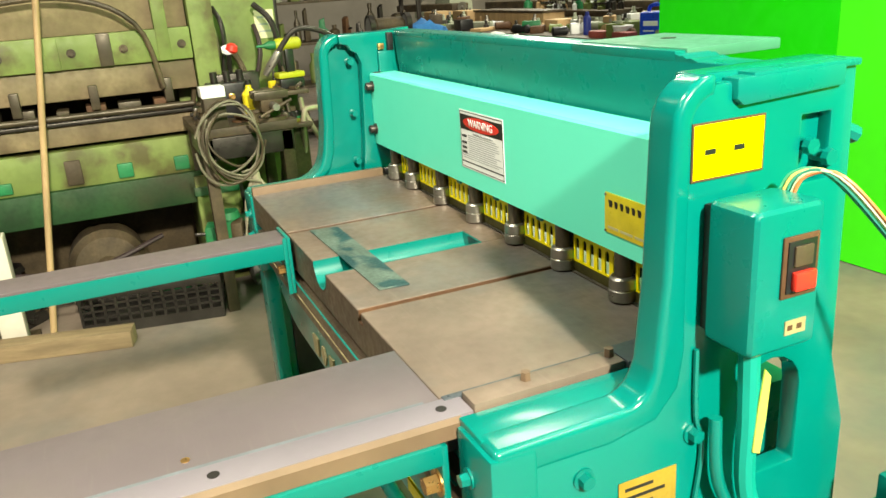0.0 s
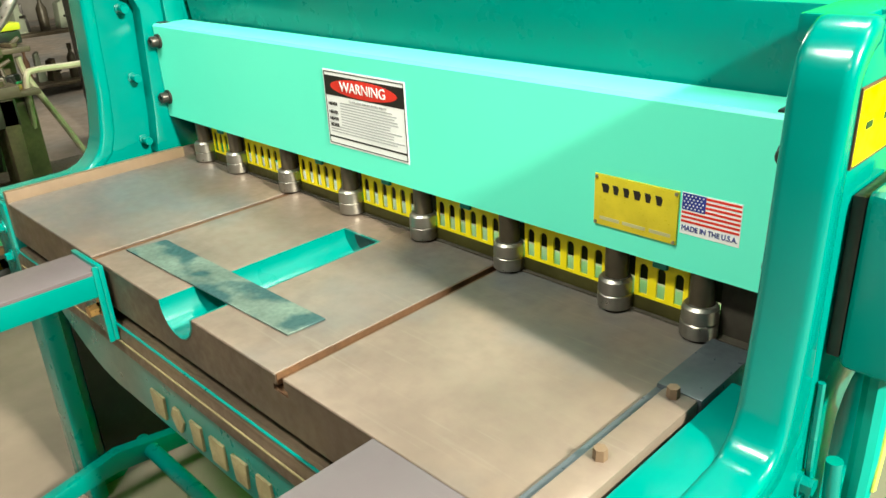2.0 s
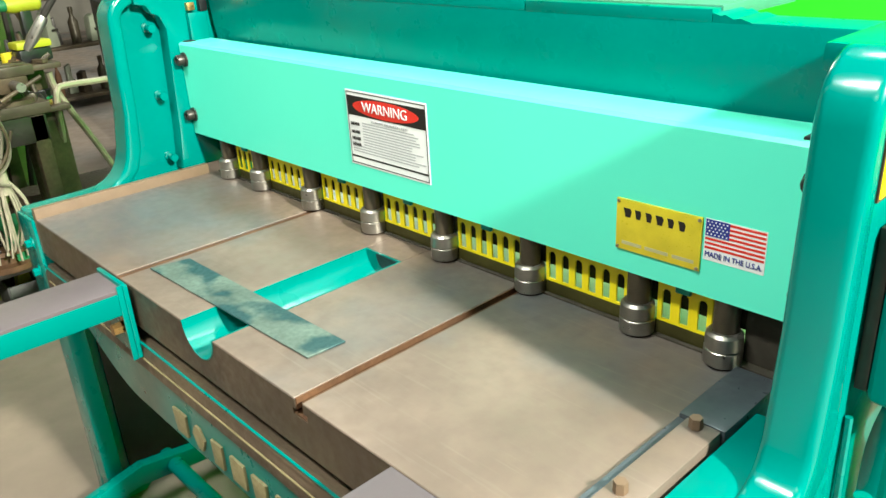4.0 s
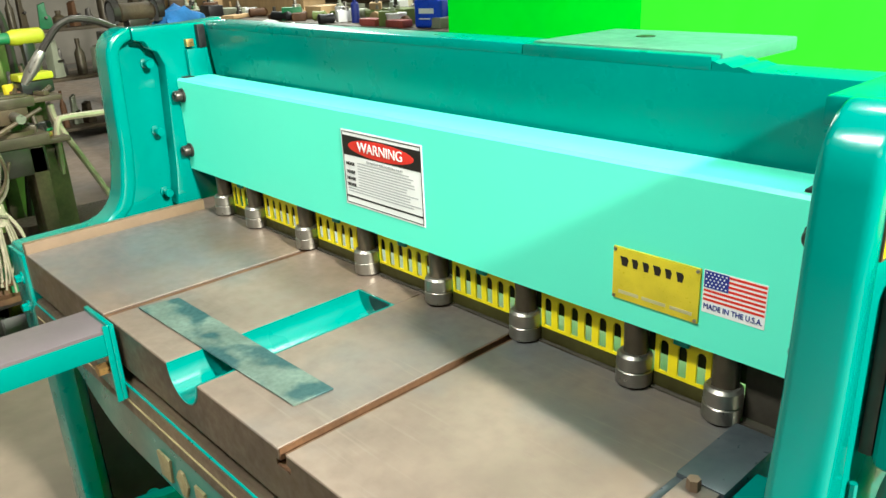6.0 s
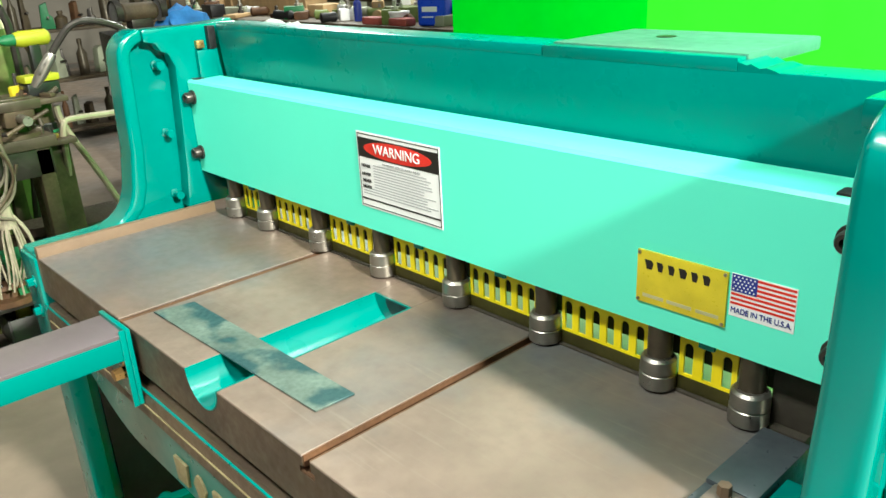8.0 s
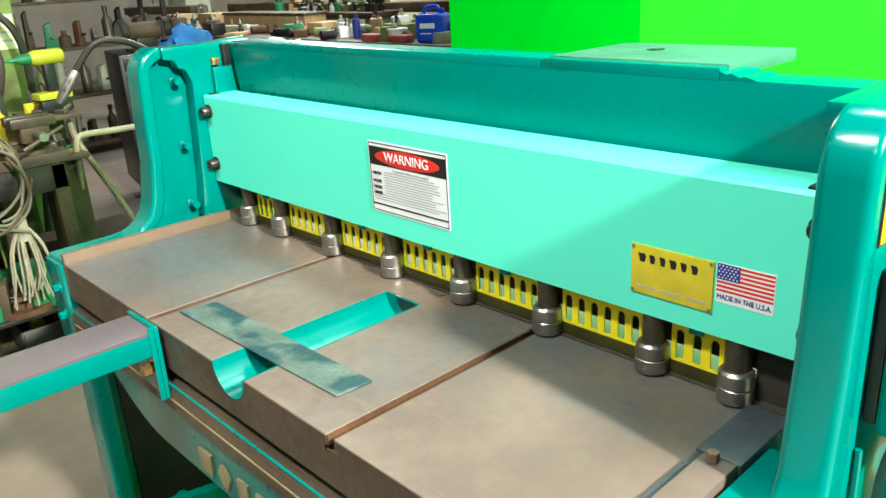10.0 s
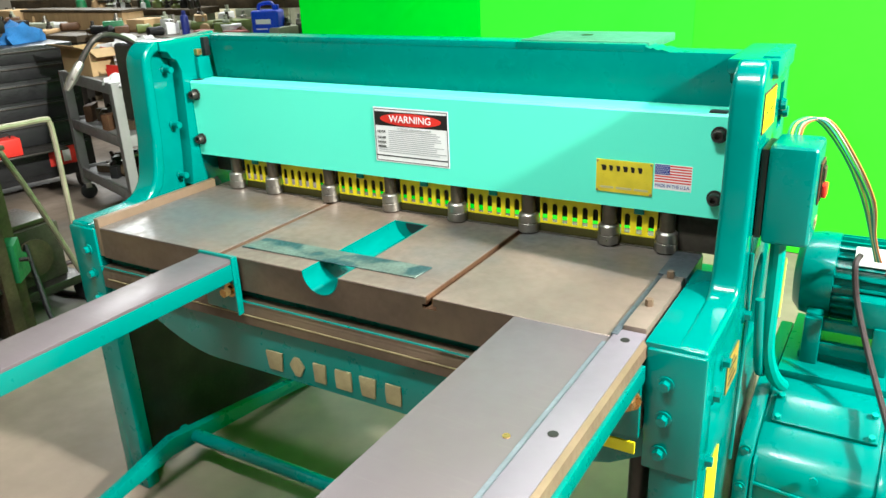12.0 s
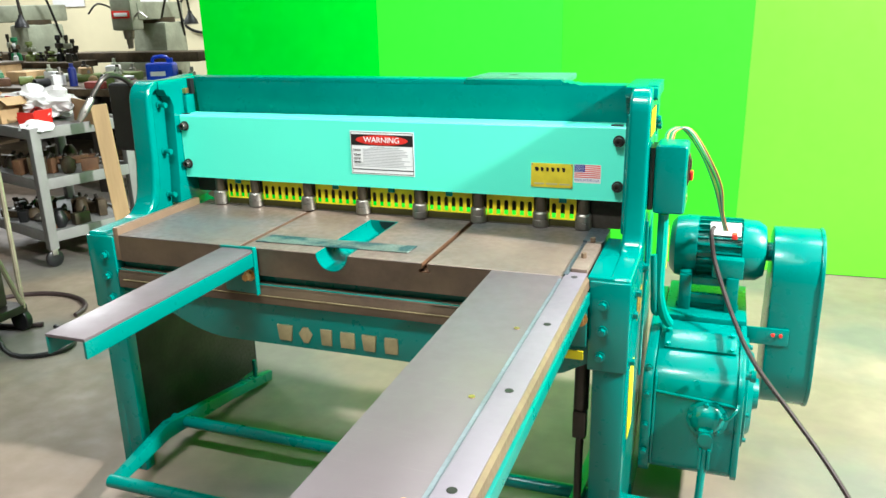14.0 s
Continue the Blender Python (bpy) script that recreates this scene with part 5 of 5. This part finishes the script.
for i in range(7):
    ph = thing("machine_hose", "dark greasy hose rising behind the work stand", "hose", group="hoses behind the work stand")
    x, y, q = -2.55 + 0.03 * (i % 3), -0.36 + 0.085 * i, rnd.uniform(-0.05, 0.05)
    part("hose_run", tube(bmesh.new(), [(x, y, 0.0), (x + 0.03, y + q, 0.35), (x - 0.02, y - q, 0.75), (x + 0.01, y + 0.04, 1.0 + 0.1 * (i % 3)), (x - 0.09, y + q, 1.14 + 0.1 * (i % 3))], 0.012 + 0.004 * (i % 2), 8, 5), (GREASE, RUBBER, DARKSTEEL)[i % 3], ph)
bottle = thing("amber_bottle", "small amber plastic bottle on the work stand", "bottle", (-2.12, -0.13, 0.85))
part("flask", lathe(bmesh.new(), (0, 0, 0), (0, 0, 0.2), [(0, 0.03), (0.005, 0.034), (0.11, 0.034), (0.135, 0.014), (0.15, 0.013)], 16), OLIVE, bottle)
part("cap", cyl(bmesh.new(), (0, 0, 0.151), (0, 0, 0.172), 0.015, n=12), BLACK, bottle)
valve = thing("valve_block", "black valve block with brass fittings on the work stand", "valve", (-2.25, -0.20, 0.85))
part("valve_body", bx(-0.07, 0.07, -0.10, 0.10, 0.0, 0.16, 0.012), BLACK, valve)
for y in (-0.06, 0.0, 0.06):
    part("fitting", lathe(bmesh.new(), (0.07, y, 0.10), (0.12, y, 0.10), [(0, 0.016), (0.012, 0.016), (0.014, 0.010), (0.04, 0.010)], 8), BRASS, valve)
    part("spool", cyl(bmesh.new(), (0.0, y, 0.16), (0.0, y, 0.21), 0.017, n=12), DARKSTEEL, valve)

# black tool chest
chest = thing("tool_chest", "black steel roller tool chest with drawers", "tool chest", (-4.12, 1.45, 0), turn=-12)
slab("carcass", -0.28, 0.25, -0.36, 0.36, 0.12, 0.985, BLACK, chest, 0.01)
for i, (z0, z1) in enumerate(((0.16, 0.34), (0.36, 0.50), (0.52, 0.63), (0.65, 0.76), (0.78, 0.87), (0.885, 0.97))):
    dr = slab("drawer", 0.25, 0.262, -0.335, 0.335, z0, z1, BLACK, chest, 0.004)
    part("pull", bx(0.262, 0.275, -0.32, 0.32, z1 - 0.018, z1 - 0.008, 0.003), DARKSTEEL, dr)
for y in (-0.28, 0.28):
    part("caster", lathe(bmesh.new(), (0.15, y - 0.02, 0.06), (0.15, y + 0.02, 0.06), [(0, 0.02), (0.003, 0.06), (0.037, 0.06), (0.04, 0.02)], 16), BLACK, chest)
slab("open_tray", 0.26, 0.50, -0.36, 0.10, 0.345, 0.36, DARKSTEEL, chest)
part("badge", bx(0.262, 0.266, 0.05, 0.24, 0.20, 0.32, 0.002), RED, chest)
part("badge_mark", bx(0.266, 0.267, 0.14, 0.19, 0.22, 0.30, 0.001), WHITE, chest)
rag2 = thing("shop_cloth", "crumpled blue shop cloth on the tool chest", "cloth", (-4.15, 1.62, 0.985))
rb = bmesh.new()
bmesh.ops.create_icosphere(rb, subdivisions=3, radius=1.0, matrix=Matrix.Diagonal((0.10, 0.17, 0.13, 1)))
for v in rb.verts:
    v.co *= 1 + 0.5 * noise.noise(v.co * 14)
    v.co.z = max(0.0, v.co.z)
part("cloth", rb, material("blue_cloth", (0.03, 0.16, 0.42), 0.85, 0, 0.2, 9), rag2)

# storage rack against the far side, filled with upright parts
store = thing("storage_rack", "tall dark steel rack crowded with greasy parts", "rack", (-6.25, 1.6, 0))
for sx in (-0.24, 0.24):
    for sy in (-0.72, 0.72):
        slab("post", sx - 0.02, sx + 0.02, sy - 0.02, sy + 0.02, 0.0, 1.62, DARKSTEEL, store, 0.003)
LEVELS = (0.10, 0.52, 0.92, 1.30)
for z in LEVELS:
    slab("shelf", -0.24, 0.24, -0.70, 0.70, z - 0.025, z, GREASE, store, 0.003)
srnd = random.Random(47)
for i in range(44):
    z, y = LEVELS[i % 4], -0.64 + 1.28 * (i // 4) / 10 + srnd.uniform(-0.03, 0.03)
    o = thing("rack_part", "greasy part or tool standing on the rack", "part", (-6.25 + srnd.uniform(0.02, 0.16), 1.6 + y, z), turn=srnd.uniform(-25, 25), group="parts on the rack")
    h, w = srnd.uniform(0.12, 0.33), srnd.uniform(0.025, 0.055)
    coat_ = srnd.choice((GREASE, STEM, DKGREEN, OLDGREEN, RUST, GREYIRON, BEDEDGE, DARKSTEEL, RED if i % 7 == 0 else GREASE, CARD if i % 5 == 0 else STEM))
    if i % 3:
        part("casting", prism(bmesh.new(), [[(-w, 0), (w, 0), (w * 0.8, h * 0.45), (w * 0.35, h * 0.55), (w * 0.3, h), (-w * 0.7, h * 0.9)]], "x", -w, w * 0.8, 0.006), coat_, o)
        part("pin", cyl(bmesh.new(), (-w * 0.3, 0, h * 0.4), (w * 1.8, 0.01, h * 0.45), 0.011, n=10), DARKSTEEL, o)
    else:
        part("bottle_body", lathe(bmesh.new(), (0, 0, 0), (0, 0, h), [(0, w), (h * 0.6, w), (h * 0.75, w * 0.4), (h * 0.86, w * 0.4), (h * 0.87, w * 0.5), (h, w * 0.45)], 14), coat_, o)

# ---- far benches, mills and the wall behind ----
def long_bench(x0, x1, y0, y1, z, label):
    b = thing("work_bench", label, "bench", ((x0 + x1) / 2, (y0 + y1) / 2, 0))
    w, d = (x1 - x0) / 2, (y1 - y0) / 2
    part("bench_top", bx(-w, w, -d, d, z - 0.06, z, 0.006), GREASE, b)
    for sx in (-w + 0.06, 0, w - 0.06):
        for sy in (-d + 0.05, d - 0.05):
            part("leg", bx(sx - 0.04, sx + 0.04, sy - 0.04, sy + 0.04, 0, z - 0.06, 0.004), DARKSTEEL, b)
    part("shelf", bx(-w + 0.02, w - 0.02, -d + 0.04, d - 0.04, 0.28, 0.32, 0.004), GREASE, b)
    part("back_board", bx(-w, w, d - 0.03, d - 0.005, 0.3, z - 0.06), DARKSTEEL, b)
    return b


long_bench(-8.2, -5.4, 2.9, 3.6, 0.865, "long greasy work bench piled with parts")
long_bench(-5.3, -2.6, 2.95, 3.65, 0.87, "long greasy work bench piled with parts")
jug = thing("oil_jug", "bright blue plastic oil jug with a handle", "jug", (-3.33, 3.13, 0.87), turn=20)
jb = bmesh.new()
box(jb, -0.11, 0.11, -0.075, 0.075, 0.0, 0.20, 0.025, 4)
part("tank", jb, BLUE, jug)
part("handle", tube(bmesh.new(), [(-0.07, 0, 0.19), (-0.06, 0, 0.235), (0.0, 0, 0.25), (0.05, 0, 0.24), (0.06, 0, 0.19)], 0.014, 8, 5), BLUE, jug)
part("cap", cyl(bmesh.new(), (0.075, 0, 0.195), (0.075, 0, 0.235), 0.022, n=14), BLUE, jug)
part("pale_mark", bx(-0.07, 0.05, -0.0775, -0.075, 0.10, 0.135), WHITE, jug)
part("pale_mark", bx(-0.07, 0.02, -0.0775, -0.075, 0.06, 0.068), WHITE, jug)
can = thing("spray_can", "dark blue spray can", "can", (-4.28, 3.15, 0.87))
part("can_body", lathe(bmesh.new(), (0, 0, 0), (0, 0, 0.2), [(0, 0.033), (0.14, 0.033), (0.155, 0.024), (0.158, 0.018), (0.19, 0.016)], 16), NAVY, can)
tub = thing("white_tub", "small white plastic tub", "tub", (-3.68, 3.08, 0.87))
part("tub_body", lathe(bmesh.new(), (0, 0, 0), (0, 0, 0.1), [(0, 0.065), (0.08, 0.075), (0.082, 0.08), (0.095, 0.08)], 18), WHITE, tub)
for x in (-3.9, -3.58):
    tr_ = thing("red_tray", "dull red metal tray of parts", "tray", (x, 3.02, 0.87), group="trays on the bench")
    part("tray_body", bx(-0.10, 0.10, -0.05, 0.05, 0.0, 0.055, 0.012), material("dull_red", (0.28, 0.06, 0.05), 0.6, 0, 0.15, 9), tr_)
rnd = random.Random(29)
for i in range(75):
    x, y = rnd.uniform(-8.1, -2.7), rnd.uniform(3.0, 3.55)
    h, w = rnd.uniform(0.03, 0.16), rnd.uniform(0.03, 0.16)
    o = thing("bench_part", "greasy machine part piled on the bench", "part", (x, y, 0.868), turn=rnd.uniform(0, 180), group="clutter on the bench")
    mt_ = rnd.choice((GREASE, GREASE, DARKSTEEL, GREYIRON, GREYIRON, CARD, RUST, WHITE, BLACK, DKGREEN, OLDGREEN))
    if i % 3 == 0:
        part("cylinder_part", lathe(bmesh.new(), (-w, 0, 0.04), (w, 0, 0.04), [(0, 0.02), (0.01, 0.04), (w, 0.035), (w * 1.6, 0.04), (w * 1.9, 0.015)], 12), mt_, o)
    else:
        part("casting", bx(-w, w, -w * 0.5, w * 0.5, 0, h, 0.012), mt_, o)
        part("boss", lathe(bmesh.new(), (w * 0.4, 0, h * 0.9), (w * 0.4, 0, h + 0.08), [(0, 0.03), (0.03, 0.028), (0.035, 0.016), (0.07, 0.014)], 12), rnd.choice((DARKSTEEL, GREYIRON, STEEL)), o)


def milling_machine(at, turn, s):
    """An upright mill: base, column, knee, table, ram, head with quill and motor, crank wheels, lamp."""
    m = thing("milling_machine", "grey-green upright milling machine with a long dark table", "machine", at, turn=turn)
    part("base", bx(-0.35, 0.35, -0.45, 0.45, 0, 0.12, 0.02), GREYIRON, m)
    col = bmesh.new()
    prism(col, [[(-0.24, 0.12), (0.30, 0.12), (0.24, 1.35), (-0.18, 1.35)]], "x", -0.20, 0.20, 0.03)
    part("column", col, GREYIRON, m)
    part("knee", bx(-0.19, 0.19, -0.55, -0.20, 0.55, 0.86, 0.02), GREYIRON, m)
    part("saddle", bx(-0.22, 0.22, -0.58, -0.24, 0.86, 0.96, 0.012), GREYIRON, m)
    part("mill_table", bx(-0.75, 0.75, -0.56, -0.26, 0.96, 1.06, 0.008), GREASE, m)
    part("ram", bx(-0.13, 0.13, -0.55, 0.35, 1.38, 1.56, 0.02), GREYIRON, m)
    part("turret", cyl(bmesh.new(), (0, 0, 1.34), (0, 0, 1.40), 0.19, n=24), GREASE, m)
    hd = part("head", bx(-0.12, 0.12, -0.66, -0.45, 1.28, 1.72, 0.03), GREYIRON, m)
    part("head_motor", lathe(bmesh.new(), (0, -0.55, 1.72), (0, -0.55, 2.1), [(0, 0.12), (0.05, 0.125), (0.26, 0.12), (0.32, 0.08), (0.33, 0.02)], 20), DKGREEN, hd)
    part("quill", lathe(bmesh.new(), (0, -0.56, 1.30), (0, -0.56, 1.08), [(0, 0.06), (0.10, 0.05), (0.11, 0.035), (0.2, 0.028)], 16), STEEL, hd)
    part("red_sign", bx(-0.10, 0.10, -0.664, -0.660, 1.40, 1.475, 0.002), RED, hd)
    part("sign_bar", bx(-0.075, 0.075, -0.667, -0.664, 1.420, 1.456, 0.001), WHITE, hd)
    for x, y, z in ((-0.80, -0.41, 1.0), (0.80, -0.41, 1.0), (0.0, -0.64, 0.76)):
        w = bmesh.new()
        d = Vector((x, 0, 0)) if x else Vector((0, -1, 0))
        d.normalize()
        lathe(w, Vector((x, y, z)) - d * 0.05, Vector((x, y, z)) + d * 0.06, [(0, 0.016), (0.04, 0.016), (0.041, 0.085), (0.055, 0.085), (0.056, 0.03), (0.08, 0.02)], 20)
        part("hand_wheel", w, STEEL, m)
    part("lever", tube(bmesh.new(), [(0.12, -0.60, 1.42), (0.22, -0.66, 1.46), (0.32, -0.70, 1.40)], 0.010, 8, 4), STEEL, m)
    part("lever", tube(bmesh.new(), [(-0.12, -0.60, 1.50), (-0.26, -0.64, 1.55), (-0.34, -0.70, 1.45)], 0.010, 8, 4), DARKSTEEL, m)
    la = part("lamp_arm", tube(bmesh.new(), [(0.18, -0.2, 1.40), (0.40, -0.35, 1.72), (0.60, -0.45, 1.70), (0.66, -0.47, 1.45)], 0.012, 8, 5), DARKSTEEL, m)
    part("lamp_shade", lathe(bmesh.new(), (0.66, -0.47, 1.46), (0.67, -0.48, 1.30), [(0, 0.02), (0.03, 0.025), (0.08, 0.06), (0.13, 0.075)], 18), BLACK, la)
    part("hose", tube(bmesh.new(), [(0.15, -0.5, 1.7), (0.3, -0.3, 1.9), (0.25, 0.0, 1.75), (0.2, 0.2, 1.2)], 0.014, 8, 5), BLACK, m)
    return m


mill = milling_machine((-4.95, 5.15, 0), 8, 1)
copy_thing(mill, pose(-6.55, 5.0, 0, 0, 0, -16))
copy_thing(mill, pose(-8.3, 5.2, 0, 0, 0, 6))
copy_thing(mill, pose(-10.2, 4.6, 0, 0, 0, 12))
rack = thing("machine_table", "long dark greasy machine table covered with parts", "table", (-5.9, 4.2, 0))
part("table_top", bx(-1.1, 0.75, -0.2, 0.2, 0.94, 1.0, 0.006), GREASE, rack)
for x in (-1.0, 0.65):
    part("pedestal", bx(x - 0.08, x + 0.08, -0.15, 0.15, 0, 0.94, 0.01), GREYIRON, rack)
for i in range(26):
    x, y = -6.9 + 0.068 * i, 4.2 + rnd.uniform(-0.14, 0.14)
    o = thing("table_part", "part or tool standing on the dark machine table", "part", (x, y, 1.0), turn=rnd.uniform(-30, 30), group="parts on the machine table")
    h, w = rnd.uniform(0.05, 0.30), rnd.uniform(0.02, 0.07)
    mt_ = rnd.choice((DKGREEN, GREYIRON, GREASE, DARKSTEEL, WHITE, CARD, OLDGREEN, BLACK))
    part("stem", lathe(bmesh.new(), (0, 0, 0), (0, 0, h), [(0, w), (h * 0.3, w * 0.9), (h * 0.35, w * 0.5), (h * 0.8, w * 0.45), (h * 0.85, w * 0.7), (h, w * 0.6)], 12), mt_, o)
    part("bracket", bx(-w, w * 1.5, -w * 0.5, w * 0.5, h * 0.5, h * 0.7, 0.006), rnd.choice((DARKSTEEL, GREYIRON, GREASE)), o)
# wooden case, cartons and cabinet against the wall
wc = thing("wooden_case", "long brown wooden case on the bench", "case", (-6.0, 3.42, 0.868))
part("case_body", bx(-0.75, 0.75, -0.12, 0.12, 0, 0.16, 0.006), WOOD, wc)
part("case_lid", bx(-0.77, 0.77, -0.13, 0.13, 0.162, 0.185, 0.004), GREASE, wc)
for x, z, s in ((-7.0, 1.05, 0.2), (-7.9, 0.94, 0.18), (-5.0, 0.945, 0.12)):
    cbx = thing("carton", "plain brown carton on the bench", "box", (x, 3.35, 0.868), group="cartons on the bench")
    part("carton_body", bx(-s, s, -0.12, 0.12, 0, s * 0.9, 0.004), CARD, cbx)
    part("tape", bx(-s * 1.001, s * 1.001, -0.02, 0.02, s * 0.9, s * 0.9 + 0.001), TAN, cbx)
pipe = thing("wall_conduit", "dark looped conduit with a grey box on the wall", "conduit", (-6.1, 7.50, 0))
part("junction", bx(-0.12, 0.12, -0.06, -0.001, 2.1, 2.4, 0.01), GREY, pipe)
part("cable", tube(bmesh.new(), [(0, -0.04, 2.1), (-0.02, -0.05, 1.8), (-0.28, -0.05, 1.55), (-0.22, -0.05, 1.25), (0.08, -0.05, 1.15), (0.3, -0.05, 1.2)], 0.02, 8, 5), BLACK, pipe)
for x in (-10.5, -8.4, -6.9):
    sheet = thing("wall_notice", "pale sheet pinned to the wall", "notice", (x, 7.49, 1.9), group="notices on the wall")
    part("sheet", bx(-0.3, 0.3, -0.012, 0.0, -0.35, 0.35, 0.002), WHITE, sheet)
    part("strip", bx(-0.25, 0.25, -0.015, -0.012, 0.12, 0.2), CARD, sheet)
# housings for the added fill lamps, above the view
for lx, ly, watts in FILL_LAMPS:
    cl = thing("ceiling_lamp", "unseen long white lamp added under the ceiling for fill", "lamp", (lx, ly, 3.9), group="ceiling lamps")
    part("tray", bx(-0.65, 0.65, -0.2, 0.2, 0.0, 0.1, 0.01), WHITE, cl)
    part("diffuser", bx(-0.6, 0.6, -0.17, 0.17, -0.012, -0.001, 0.002), LAMP, cl)
